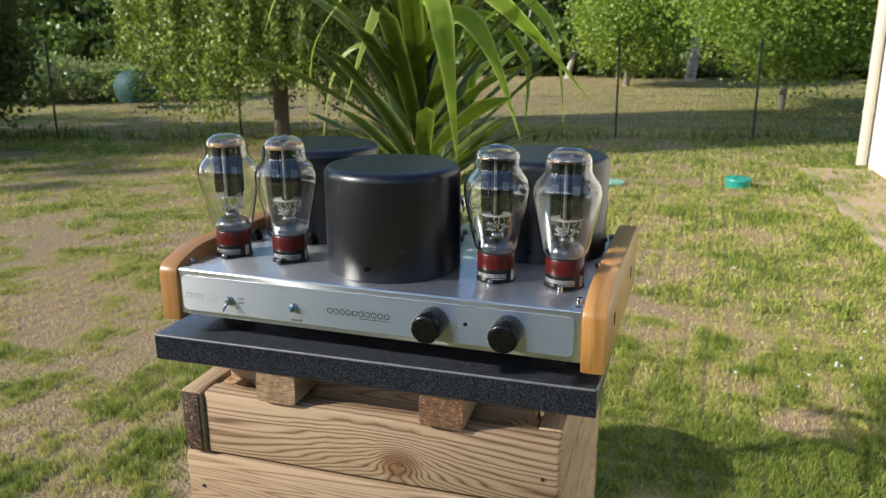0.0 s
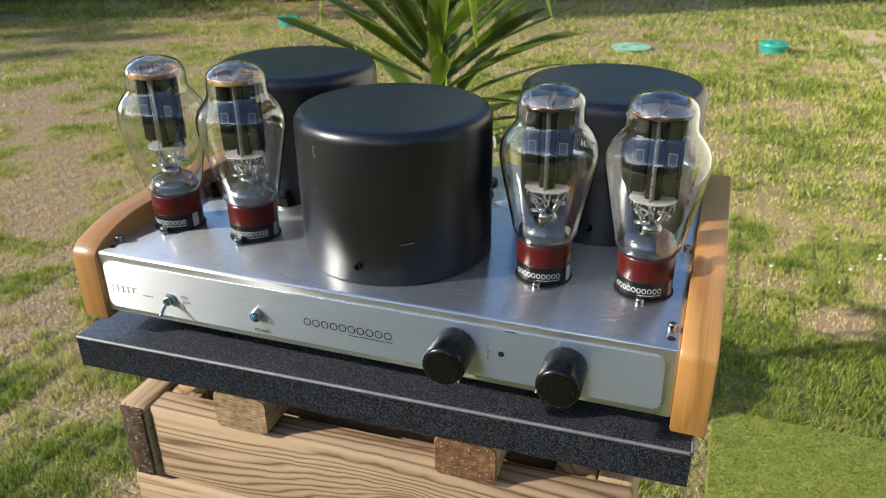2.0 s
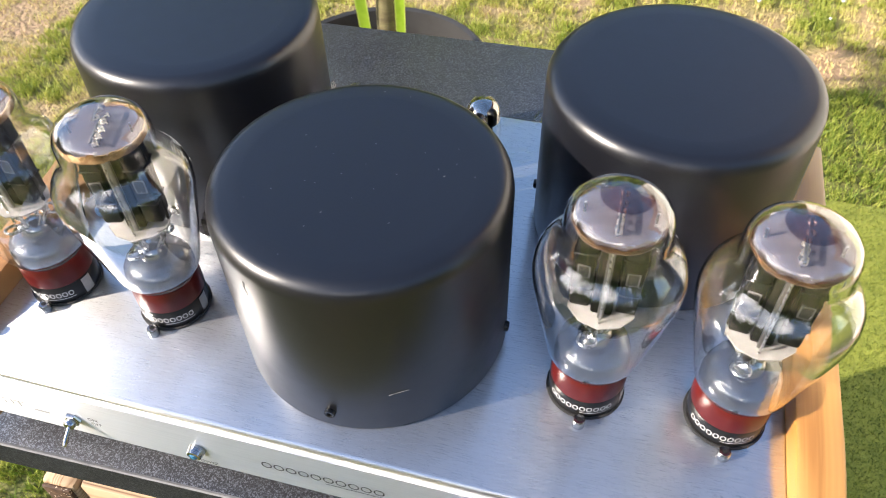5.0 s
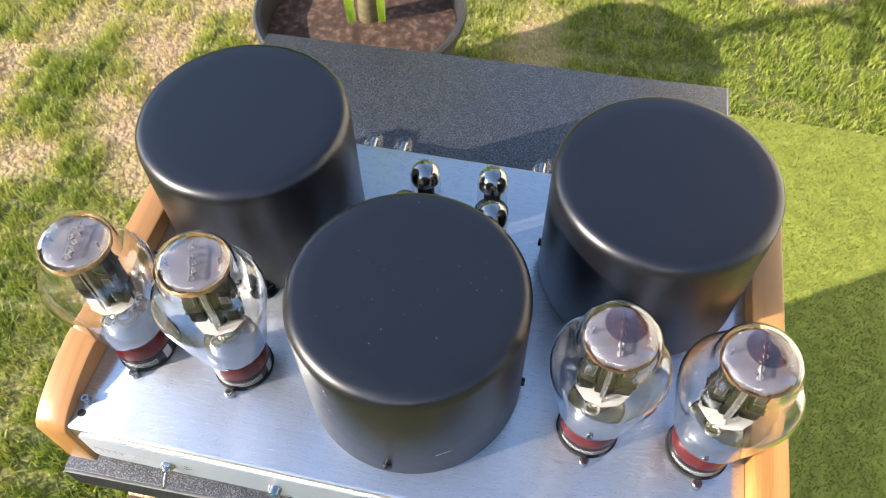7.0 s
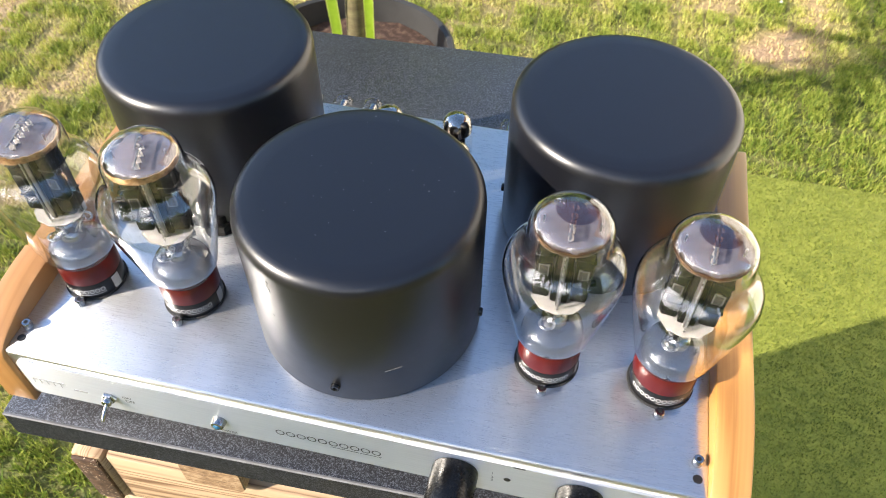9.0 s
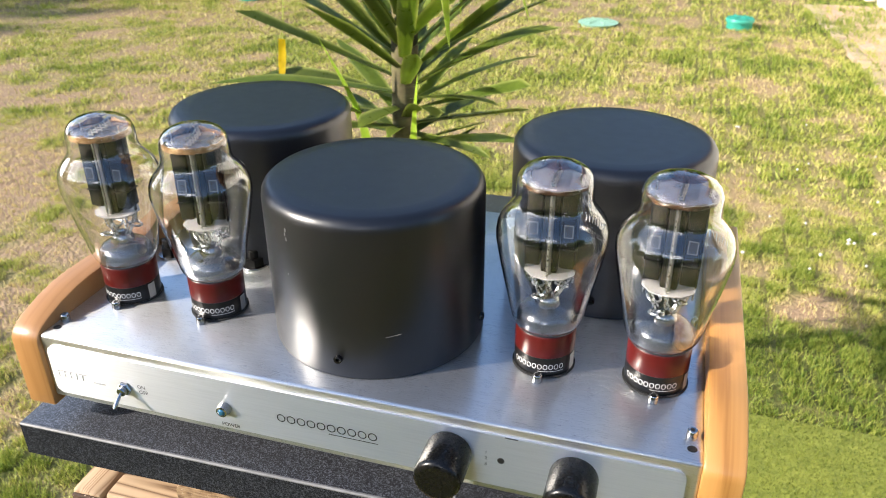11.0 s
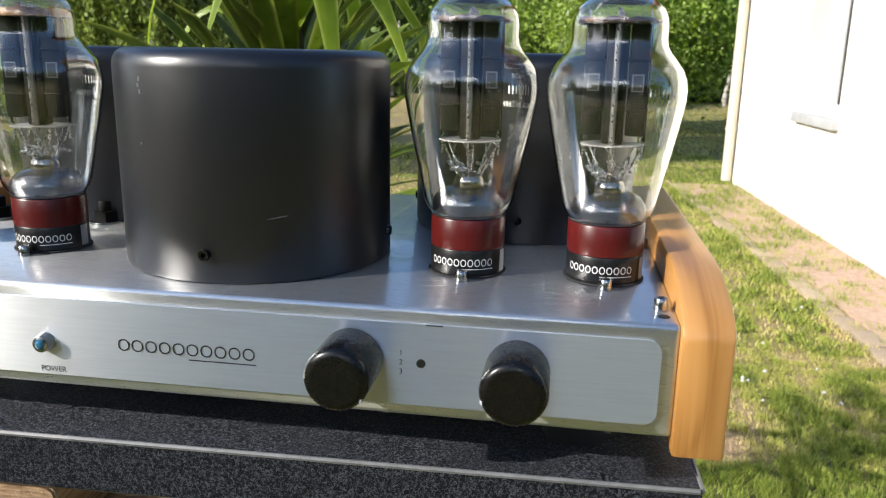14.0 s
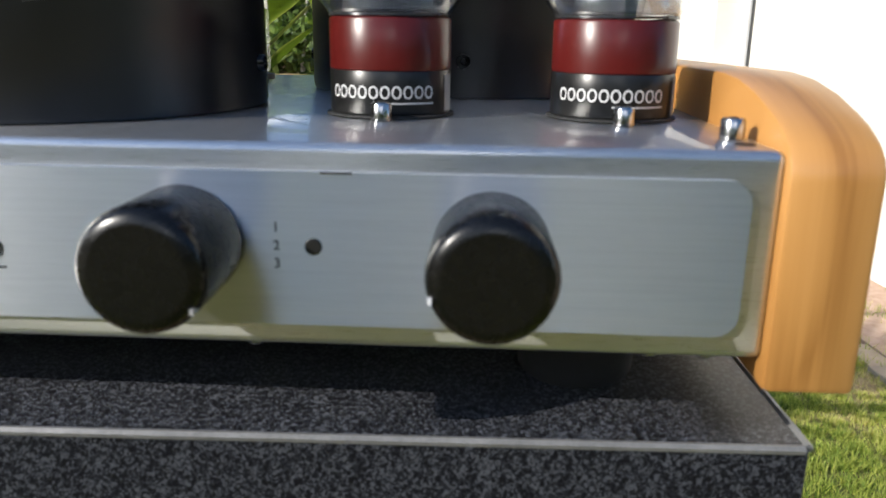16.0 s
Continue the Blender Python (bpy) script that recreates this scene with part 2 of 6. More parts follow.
def sawn_end(name, dark, mid, pale, speck, groove, slant):
    """Rough-sawn end grain: slanting saw grooves, torn fibre and pale torn-out pits."""
    m = bpy.data.materials.new(name)
    m.use_nodes = True
    n, l = m.node_tree.nodes, m.node_tree.links
    b = n["Principled BSDF"]
    co = n.new("ShaderNodeTexCoord")
    turn = n.new("ShaderNodeMapping")
    turn.inputs["Rotation"].default_value = (0, slant, 0)
    turn.inputs["Scale"].default_value = (90, 90, 700)
    l.new(co.outputs["Object"], turn.inputs[0])
    saw = n.new("ShaderNodeTexNoise")
    saw.inputs["Scale"].default_value, saw.inputs["Detail"].default_value = 1.0, 3
    l.new(turn.outputs[0], saw.inputs["Vector"])
    torn = n.new("ShaderNodeTexNoise")
    torn.inputs["Scale"].default_value, torn.inputs["Detail"].default_value = 170, 5
    l.new(co.outputs["Object"], torn.inputs["Vector"])
    mix = n.new("ShaderNodeMix")
    mix.inputs[0].default_value = groove
    l.new(torn.outputs["Fac"], mix.inputs[2])
    l.new(saw.outputs["Fac"], mix.inputs[3])
    ramp = n.new("ShaderNodeValToRGB")
    e = ramp.color_ramp.elements
    e[0].position, e[0].color = 0.36, (*dark, 1)
    e[1].position, e[1].color = 0.66, (*pale, 1)
    q = e.new(0.5)
    q.color = (*mid, 1)
    l.new(mix.outputs[0], ramp.inputs[0])
    pit = n.new("ShaderNodeTexNoise")
    pit.inputs["Scale"].default_value, pit.inputs["Detail"].default_value = 620, 1
    l.new(co.outputs["Object"], pit.inputs["Vector"])
    on = n.new("ShaderNodeMapRange")
    on.inputs[1].default_value, on.inputs[2].default_value = 0.665, 0.70
    on.inputs[4].default_value = speck
    l.new(pit.outputs["Fac"], on.inputs[0])
    col = n.new("ShaderNodeMix")
    col.data_type = "RGBA"
    l.new(on.outputs[0], col.inputs[0])
    l.new(ramp.outputs[0], col.inputs[6])
    col.inputs[7].default_value = (0.55, 0.45, 0.33, 1)
    l.new(col.outputs[2], b.inputs["Base Color"])
    b.inputs["Roughness"].default_value = 0.75
    bp = n.new("ShaderNodeBump")
    bp.inputs["Strength"].default_value, bp.inputs["Distance"].default_value = 0.6, 0.0012
    l.new(mix.outputs[0], bp.inputs["Height"])
    l.new(bp.outputs[0], b.inputs["Normal"])
    return m


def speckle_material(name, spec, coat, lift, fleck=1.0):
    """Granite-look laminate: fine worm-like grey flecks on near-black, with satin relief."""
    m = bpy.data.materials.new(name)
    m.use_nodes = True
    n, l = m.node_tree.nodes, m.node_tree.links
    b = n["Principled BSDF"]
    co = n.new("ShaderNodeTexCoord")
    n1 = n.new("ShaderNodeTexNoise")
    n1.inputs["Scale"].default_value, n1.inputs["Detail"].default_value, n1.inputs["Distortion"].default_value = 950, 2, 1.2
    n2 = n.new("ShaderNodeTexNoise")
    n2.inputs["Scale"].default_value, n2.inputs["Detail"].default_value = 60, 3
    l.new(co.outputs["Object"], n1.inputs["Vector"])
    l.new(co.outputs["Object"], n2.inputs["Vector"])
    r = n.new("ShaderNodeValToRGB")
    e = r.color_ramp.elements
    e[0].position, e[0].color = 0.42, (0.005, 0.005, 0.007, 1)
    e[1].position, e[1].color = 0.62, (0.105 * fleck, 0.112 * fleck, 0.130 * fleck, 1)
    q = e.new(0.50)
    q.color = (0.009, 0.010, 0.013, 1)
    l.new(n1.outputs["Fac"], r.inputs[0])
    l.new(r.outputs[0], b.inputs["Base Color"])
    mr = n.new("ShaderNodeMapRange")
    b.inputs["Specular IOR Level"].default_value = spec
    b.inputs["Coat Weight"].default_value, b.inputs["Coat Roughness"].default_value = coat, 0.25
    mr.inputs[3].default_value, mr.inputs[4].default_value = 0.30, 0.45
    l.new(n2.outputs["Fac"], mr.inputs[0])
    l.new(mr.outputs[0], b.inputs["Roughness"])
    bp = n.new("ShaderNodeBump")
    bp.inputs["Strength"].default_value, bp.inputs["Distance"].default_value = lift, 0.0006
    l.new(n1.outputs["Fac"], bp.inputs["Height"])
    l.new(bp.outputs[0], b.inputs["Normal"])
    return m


def lawn_material(name, blades=False):
    """Dry summer lawn: bare earth, straw and green, by the patch field kept on the mesh."""
    m = bpy.data.materials.new(name)
    m.use_nodes = True
    n, l = m.node_tree.nodes, m.node_tree.links
    b = n["Principled BSDF"]
    geo = n.new("ShaderNodeNewGeometry")
    at = n.new("ShaderNodeAttribute")
    at.attribute_name = "green"
    k = n.new("ShaderNodeTexNoise")
    k.inputs["Scale"].default_value, k.inputs["Detail"].default_value = 70.0, 3
    l.new(geo.outputs["Position"], k.inputs["Vector"])
    k2 = n.new("ShaderNodeTexNoise")
    k2.inputs["Scale"].default_value, k2.inputs["Detail"].default_value = 16.0, 3
    l.new(geo.outputs["Position"], k2.inputs["Vector"])
    a = n.new("ShaderNodeMix")
    a.inputs[0].default_value = 0.25
    l.new(at.outputs["Fac"], a.inputs[2])
    l.new(k2.outputs["Fac"], a.inputs[3])
    c = n.new("ShaderNodeMix")
    c.inputs[0].default_value = 0.34
    l.new(a.outputs[0], c.inputs[2])
    l.new(geo.outputs["Random Per Island"] if blades else k.outputs["Fac"], c.inputs[3])
    r = n.new("ShaderNodeValToRGB")
    e = r.color_ramp.elements
    if blades:
        tones = [(0.26, (0.64, 0.52, 0.28)), (0.42, (0.58, 0.52, 0.20)), (0.58, (0.43, 0.46, 0.10)), (0.86, (0.125, 0.20, 0.028))]
    else:
        # lush ground tone darkened to deepen the shaded gaps between blades
        tones = [(0.28, (0.33, 0.225, 0.14)), (0.42, (0.32, 0.24, 0.122)), (0.58, (0.21, 0.19, 0.065)), (0.84, (0.075, 0.098, 0.022))]
    e[0].position, e[0].color = tones[0][0], (*tones[0][1], 1)
    e[1].position, e[1].color = tones[-1][0], (*tones[-1][1], 1)
    for p, col in tones[1:-1]:
        q = e.new(p)
        q.color = (*col, 1)
    l.new(c.outputs[0], r.inputs[0])
    l.new(r.outputs[0], b.inputs["Base Color"])
    b.inputs["Roughness"].default_value = 0.8 if not blades else 0.5
    b.inputs["Specular IOR Level"].default_value = 0.25
    if not blades:
        bp = n.new("ShaderNodeBump")
        bp.inputs["Strength"].default_value, bp.inputs["Distance"].default_value = 0.8, 0.02
        l.new(k.outputs["Fac"], bp.inputs["Height"])
        l.new(bp.outputs[0], b.inputs["Normal"])
    else:
        tl = n.new("ShaderNodeBsdfTranslucent")
        l.new(r.outputs[0], tl.inputs[0])
        mx = n.new("ShaderNodeMixShader")
        mx.inputs[0].default_value = 0.3
        l.new(b.outputs[0], mx.inputs[1])
        l.new(tl.outputs[0], mx.inputs[2])
        l.new(mx.outputs[0], n["Material Output"].inputs[0])
    return m


def patch_field(x, y):
    """0 bare and dry, 1 lush: smooth value noise at four sizes."""
    out, total, tuft = np.zeros_like(x, dtype=float), 0.0, 0.0
    for size, amp_ in ((2.6, 0.4), (0.95, 0.45), (0.36, 0.7), (0.15, 1.0), (0.075, 0.75), (0.11, 0.0)):
        u, v = x / size + 17.3 * size, y / size - 9.1 * size
        iu, iv = np.floor(u), np.floor(v)
        fu, fv = u - iu, v - iv
        fu, fv = fu * fu * (3 - 2 * fu), fv * fv * (3 - 2 * fv)
        h = lambda a, b2: np.modf(np.abs(np.sin(a * 127.1 + b2 * 311.7 + size * 7.7) * 43758.5453))[0]
        value = (h(iu, iv) * (1 - fu) + h(iu + 1, iv) * fu) * (1 - fv) + (h(iu, iv + 1) * (1 - fu) + h(iu + 1, iv + 1) * fu) * fv
        out += amp_ * value
        total += amp_
        tuft = np.clip((value - 0.5) / 0.35, 0, 1)               # scattered green tufts
    f = out / total
    f = np.clip(0.5 + (f - 0.5) * (3.6 - 1.4 * np.clip((y - 2.2) / 2.0, 0, 1)), 0, 1)
    f = f + (0.40 - f) * 0.82 * np.clip((y - 8.8) / 1.2, 0, 1) + 0.10 * np.exp(-((x + 1.35) / 0.7) ** 2 - ((y - 0.75) / 0.6) ** 2)
    f = f - 0.20 * np.exp(-((x + 1.0) / 0.9) ** 4 - ((y - 1.75) / 0.75) ** 4) - 0.10 * np.exp(-((x + 0.1) / 0.35) ** 2 - ((y - 1.85) / 0.12) ** 2)
    # greener here; its darker tone also stands in for the plant's wide shadow
    f = f + 0.22 * np.exp(-((x - 0.75) / 0.75) ** 4 - ((y - 1.75) / 0.45) ** 4)
    f = f + 0.35 * np.clip((0.75 - y) / 0.4, 0, 1) * np.clip((-0.25 - x) / 0.2, 0, 1) * np.clip((1.9 + x) / 0.6, 0, 1)
    f = f + 0.40 * np.exp(-((x + 7.3) / 2.0) ** 4 - ((y - 6.7) / 1.0) ** 4)      # lush in the shade of the shrubs
    side = np.clip((x + 1.2) / 2.2, -1, 1)                       # greener towards the house
    f = f + 0.50 * np.exp(-((y - 1.72) / 0.26) ** 4) * np.clip((x - 0.15) / 0.3, 0, 1) - 0.75 * np.exp(-((x - 0.74) / 0.24) ** 2 - ((y - 2.06) / 0.10) ** 2)
    # unseen ground towards -y is greened, then dried, to tune what the panel mirrors
    return np.clip(f + 0.02 + 0.34 * tuft * np.clip(1.3 - f, 0, 1) + 0.09 * side + 0.13 * np.clip((x - 0.1) / 0.6, 0, 1) + 0.20 * np.clip((1.5 - y) / 1.3, 0, 1) + 0.45 * np.clip((-0.12 - y) / 0.3, 0, 1) - 0.70 * np.clip((-0.55 - y) / 0.6, 0, 1) - 0.10 * np.clip((y - 2) / 3, 0, 1) - 0.16 * np.clip((y - 15.0) / 4.0, 0, 1), 0, 1)


def keep_field(me, x, y):
    me.attributes.new("green", "FLOAT", "POINT").data.foreach_set("value", patch_field(x, y).astype(np.float32))


MAT = {
    "panel": material("brushed_panel", [(0.82, 0.82, 0.82), (0.87, 0.87, 0.87), (0.91, 0.91, 0.91)], 0.40, 1.0, 5, (6, 1, 180), bump=0.04, rough_var=0.06, contrast=0.2, brush=(0, 0, 1), aniso=1.0),
    "chassis": material("brushed_chassis", [(0.53, 0.537, 0.545), (0.575, 0.582, 0.59), (0.62, 0.627, 0.635)], 0.28, 0.90, 4, (2.5, 190, 190), bump=0.003, coat=0.6, rough_var=0.025, brush=(0, 1, 0.02)),
    "black": material("black_satin_paint", [(0.0032, 0.0036, 0.0056), (0.0044, 0.0048, 0.0070)], 0.35, 0.0, 12, rough_var=0.05, spec=0.66, bump=0.02, bump_scale=900),
    "knob": material("black_anodised", [0.0025, 0.003, 0.004], 0.27, 0.0, 60, bump=0.01, bump_scale=1500, rough_var=0.06, spec=0.35),
    "rubber": material("rubber", [0.012, 0.016, 0.02], 0.7, 0, 40, bump=0.1),
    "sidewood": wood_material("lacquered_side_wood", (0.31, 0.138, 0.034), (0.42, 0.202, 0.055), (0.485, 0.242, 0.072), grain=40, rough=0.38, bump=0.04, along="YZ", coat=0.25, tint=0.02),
    # left cheek's copy of the side wood, set darker throughout
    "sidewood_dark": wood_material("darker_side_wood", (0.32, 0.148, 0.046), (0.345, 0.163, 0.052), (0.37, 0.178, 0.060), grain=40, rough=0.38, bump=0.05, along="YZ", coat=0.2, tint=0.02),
    "slab": speckle_material("speckled_laminate", 0.5, 0.35, 0.12),
    # dimmed copy of the laminate: the front's lack of sky sheen put into colour
    "slabfront": speckle_material("dimmed_speckled_front", 0.10, 0.0, 0.16, 0.60),
    "slabedge": material("worn_laminate_edge", [0.10, 0.16, 0.22], 0.45, 0, 90, bump=0.1),
    "slabcore": material("chipboard_core", [(0.16, 0.11, 0.07), (0.3, 0.22, 0.14)], 0.85, 0, 300, bump=0.4),
    "plank": wood_material("weathered_pine", (0.225, 0.132, 0.067), (0.345, 0.224, 0.127), (0.450, 0.313, 0.190), grain=480, rough=0.7, bump=0.3, fibre=0.42),
    "plankknot": wood_material("knotty_pine", (0.15, 0.084, 0.041), (0.33, 0.214, 0.122), (0.450, 0.313, 0.190), knots=((0.012, -0.024, 0.062, 0.026, 0.030, False), (0.0295, -0.013, 0.0150, 0.0112, 0.026, True)), grain=480, rough=0.7, bump=0.3, fibre=0.42),
    "post_wood": wood_material("rough_post_wood", (0.20, 0.10, 0.04), (0.40, 0.24, 0.11), (0.52, 0.34, 0.18), grain=120, rough=0.75, bump=0.3, along="Z"),
    "planky": wood_material("weathered_pine_side", (0.265, 0.155, 0.078), (0.385, 0.252, 0.143), (0.495, 0.345, 0.210), grain=480, rough=0.7, bump=0.3, along="Y"),
    "knotcore": material("dark_knot", [(0.05, 0.022, 0.008), (0.13, 0.06, 0.024), (0.22, 0.11, 0.045)], 0.65, 0, 260, bump=0.4),
    "endgrain": sawn_end("resinous_board_end", (0.030, 0.015, 0.008), (0.060, 0.030, 0.015), (0.12, 0.065, 0.034), 1.0, 0.2, 0.3),
    "darkend": sawn_end("reddish_sawn_end", (0.07, 0.030, 0.013), (0.145, 0.066, 0.028), (0.26, 0.135, 0.065), 0.9, 0.35, -0.5),
    "blockend": sawn_end("pale_sawn_end", (0.13, 0.072, 0.036), (0.29, 0.180, 0.095), (0.46, 0.32, 0.19), 0.4, 0.55, -0.75),
    "glass": thin_glass("bulb_glass", (0.97, 0.975, 0.965), 0.006, 1.52),
    "blown": solid_glass("blown_bulb_glass", (0.985, 0.99, 0.98)),
    "clear": thin_glass("clear_plastic", (0.93, 0.92, 0.9), 0.06, 1.6),
    "mica": material("mica", [(0.04, 0.028, 0.03), (0.075, 0.065, 0.07), (0.14, 0.128, 0.14)], 0.2, 0.0, 120, bump=0.03, spec=0.45),
    "palemica": material("pale_mica", [(0.17, 0.165, 0.17), (0.27, 0.262, 0.265)], 0.3, 0.0, 120, bump=0.03),
    "tanmica": material("tan_scorched_mica", [(0.03, 0.012, 0.005), (0.22, 0.12, 0.05), (0.50, 0.36, 0.21)], 0.3, 0.1, 150, contrast=0.16),
    "burnt": material("scorched_mica_rim", [(0.006, 0.003, 0.002), (0.03, 0.012, 0.005), (0.14, 0.07, 0.025)], 0.3, 0.1, 120),
    "anode": material("carbonised_anode", [0.003, 0.005, 0.008], 0.55, 0.0, 200, bump=0.1, spec=0.08),
    "wire": material("nickel_wire", [0.32, 0.46, 0.56], 0.28, 1.0, 80),
    "channel": material("dull_nickel_channel", [0.10, 0.16, 0.22], 0.35, 0.8, 80),
    "flare": thin_glass("grey_flare_glass", (0.50, 0.50, 0.52), 0.16, 2.6, 0.45),
    "flash": thin_glass("dark_getter_flash", (0.30, 0.17, 0.17), 0.05, 1.35, 0.15),
    "spring": material("bronze_spring", [(0.40, 0.34, 0.28), (0.66, 0.60, 0.52)], 0.3, 1.0, 80),
    "chrome": material("chrome", [0.30, 0.38, 0.45], 0.20, 1.0, 60, rough_var=0.04),
    "getter": material("getter_mirror", [(0.26, 0.25, 0.24), (0.5, 0.48, 0.45)], 0.10, 1.0, 50, rough_var=0.03),
    "smoke": material("smoky_glass_foot", [(0.03, 0.03, 0.032), (0.07, 0.07, 0.072)], 0.20, 0.5, 90, rough_var=0.05),
    "greyink": material("grey_print", [0.24, 0.32], 0.5, 0, 100),
    "redbase": material("oxblood_base", [(0.055, 0.005, 0.004), (0.085, 0.007, 0.006)], 0.30, 0.0, 40, coat=0.1, rough_var=0.03, spec=0.3),
    "blackbase": material("black_base_band", [0.005, 0.008, 0.011], 0.30, 0.0, 60, rough_var=0.05, spec=0.35),
    "ink": material("black_print", [0.004, 0.007], 0.5, 0, 100),
    "whiteink": material("white_print", [0.62, 0.75], 0.5, 0, 100),
    "baseink": material("white_base_print", [0.50, 0.60], 0.5, 0, 100),
    "signink": material("dull_white_print", [0.34, 0.42], 0.5, 0, 100),
    "scuff": material("pale_dust", [0.10, 0.18], 0.7, 0, 100),
    "paper": material("silver_sticker", [0.26, 0.36], 0.35, 0.2, 60),
    "led": material("blue_lens", [(0.006, 0.07, 0.14), (0.02, 0.13, 0.22)], 0.08, 0, 60, coat=1.0),
    "pot": material("dark_grey_pot", [0.018, 0.028, 0.036], 0.5, 0, 14, bump=0.05),
    "soil": material("potting_soil", [(0.012, 0.006, 0.004), (0.05, 0.024, 0.015), (0.20, 0.13, 0.09)], 0.95, 0, 60, bump=1.0),
    "stem": material("palm_stem_bark", [(0.05, 0.038, 0.02), (0.12, 0.10, 0.045), (0.20, 0.18, 0.08)], 0.85, 0, 26, (1, 1, 3), bump=0.7),
    "turf": material("smooth_green_mat", [(0.12, 0.145, 0.018), (0.20, 0.225, 0.030), (0.27, 0.29, 0.046)], 0.9, 0, 26, bump=0.8, bump_scale=260, contrast=0.22),
    "wall": material("cream_render", [(0.78, 0.74, 0.66), (0.84, 0.80, 0.73)], 0.85, 0, 3, bump=0.2, bump_scale=120),
    "sill": material("grey_stone_sill", [0.34, 0.42, 0.46], 0.7, 0, 12, bump=0.15),
    "frame": material("white_window_frame", [0.72, 0.78], 0.4, 0, 8),
    "pane": material("dark_window_pane", [0.02, 0.03], 0.04, 0, 3, spec=0.7, rough_var=0.01),
    "rooftile": material("terracotta_tile", [(0.22, 0.08, 0.045), (0.34, 0.15, 0.08)], 0.75, 0, 9, bump=0.3),
    "pipe": material("cream_downpipe", [(0.60, 0.53, 0.42), (0.68, 0.61, 0.5)], 0.45, 0, 5),
    "gravel": material("pale_gravel", [(0.33, 0.20, 0.135), (0.46, 0.315, 0.23), (0.53, 0.40, 0.31)], 0.9, 0, 30, bump=0.8),
    "edging": material("brick_edging", [(0.33, 0.25, 0.17), (0.43, 0.34, 0.245)], 0.85, 0, 20, bump=0.4, random_tint=0.15),
    "lid": material("teal_plastic_lid", [(0.02, 0.26, 0.19), (0.03, 0.34, 0.26)], 0.4, 0, 10),
    "lidpale": material("faded_green_lid", [(0.22, 0.42, 0.30), (0.30, 0.50, 0.38)], 0.5, 0, 10),
    "clover": material("clover_white", [0.5, 0.62], 0.7, 0, 100),
    "tealcloth": material("teal_cloth", [(0.006, 0.045, 0.036), (0.012, 0.075, 0.058)], 0.7, 0, 8, bump=0.2),
    "paleblue": material("pale_blue_tube", [(0.28, 0.38, 0.45), (0.34, 0.44, 0.5)], 0.4, 0, 10),
    "post": material("green_steel_post", [(0.03, 0.045, 0.03), (0.06, 0.075, 0.05)], 0.6, 0.1, 20),
    "bark": material("grey_brown_bark", [(0.06, 0.045, 0.03), (0.15, 0.12, 0.09)], 0.9, 0, 9, (1, 1, 0.3), bump=0.8),
    "palebark": material("pale_grey_bark", [(0.16, 0.14, 0.11), (0.32, 0.28, 0.23)], 0.9, 0, 9, (1, 1, 0.3), bump=0.6),
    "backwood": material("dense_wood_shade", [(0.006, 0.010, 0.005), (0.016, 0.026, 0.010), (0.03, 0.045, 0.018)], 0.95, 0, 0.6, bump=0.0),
    "birchbark": material("birch_bark", [(0.05, 0.045, 0.04), (0.42, 0.38, 0.33), (0.60, 0.56, 0.5)], 0.8, 0, 3, (1, 1, 2.2), bump=0.4, contrast=0.2),
    "lawn": lawn_material("lawn_ground"),
    "blade": lawn_material("grass_blades", True),
}


def leaf_material(name, colors, rough=0.45, translucent=0.35, island=0.25, tint=0.0, edge=None):
    m = material(name, colors, rough, 0, 6, spec=0.4, island=island, random_tint=tint)
    n, l = m.node_tree.nodes, m.node_tree.links
    b = n["Principled BSDF"]
    src = b.inputs["Base Color"].links[0].from_socket
    tl = n.new("ShaderNodeBsdfTranslucent")
    hs = n.new("ShaderNodeHueSaturation")
    hs.inputs["Saturation"].default_value, hs.inputs["Value"].default_value = 1.15, 1.5
    if edge:                       # pale margin along the blade, kept on the mesh as "across"
        at = n.new("ShaderNodeAttribute")
        at.attribute_name = "across"
        mr = n.new("ShaderNodeMapRange")
        mr.interpolation_type = "SMOOTHSTEP"
        mr.inputs[1].default_value, mr.inputs[2].default_value, mr.inputs[4].default_value = 0.62, 0.98, 0.85
        l.new(at.outputs["Fac"], mr.inputs[0])
        mx2 = n.new("ShaderNodeMix")
        mx2.data_type = "RGBA"
        l.new(mr.outputs[0], mx2.inputs[0])
        l.new(src, mx2.inputs[6])
        mx2.inputs[7].default_value = (*edge, 1)
        src = mx2.outputs[2]
        l.new(src, b.inputs["Base Color"])
    l.new(src, hs.inputs["Color"])
    l.new(hs.outputs[0], tl.inputs[0])
    mx = n.new("ShaderNodeMixShader")
    mx.inputs[0].default_value = translucent
    l.new(b.outputs[0], mx.inputs[1])
    l.new(tl.outputs[0], mx.inputs[2])
    l.new(mx.outputs[0], n["Material Output"].inputs[0])
    return m


MAT["birchleaf"] = leaf_material("birch_leaves", [(0.055, 0.085, 0.018), (0.20, 0.26, 0.055), (0.60, 0.66, 0.26)], 0.42, 0.35, island=0.6)
MAT["fruitleaf"] = leaf_material("tree_leaves", [(0.12, 0.18, 0.030), (0.24, 0.33, 0.058), (0.42, 0.50, 0.12)], island=0.45)
MAT["bushleaf"] = leaf_material("bush_leaves", [(0.04, 0.065, 0.016), (0.085, 0.125, 0.028), (0.20, 0.14, 0.055)])
MAT["woodleaf"] = leaf_material("woodland_leaves", [(0.036, 0.065, 0.017), (0.10, 0.15, 0.036), (0.28, 0.34, 0.09)], island=0.5)
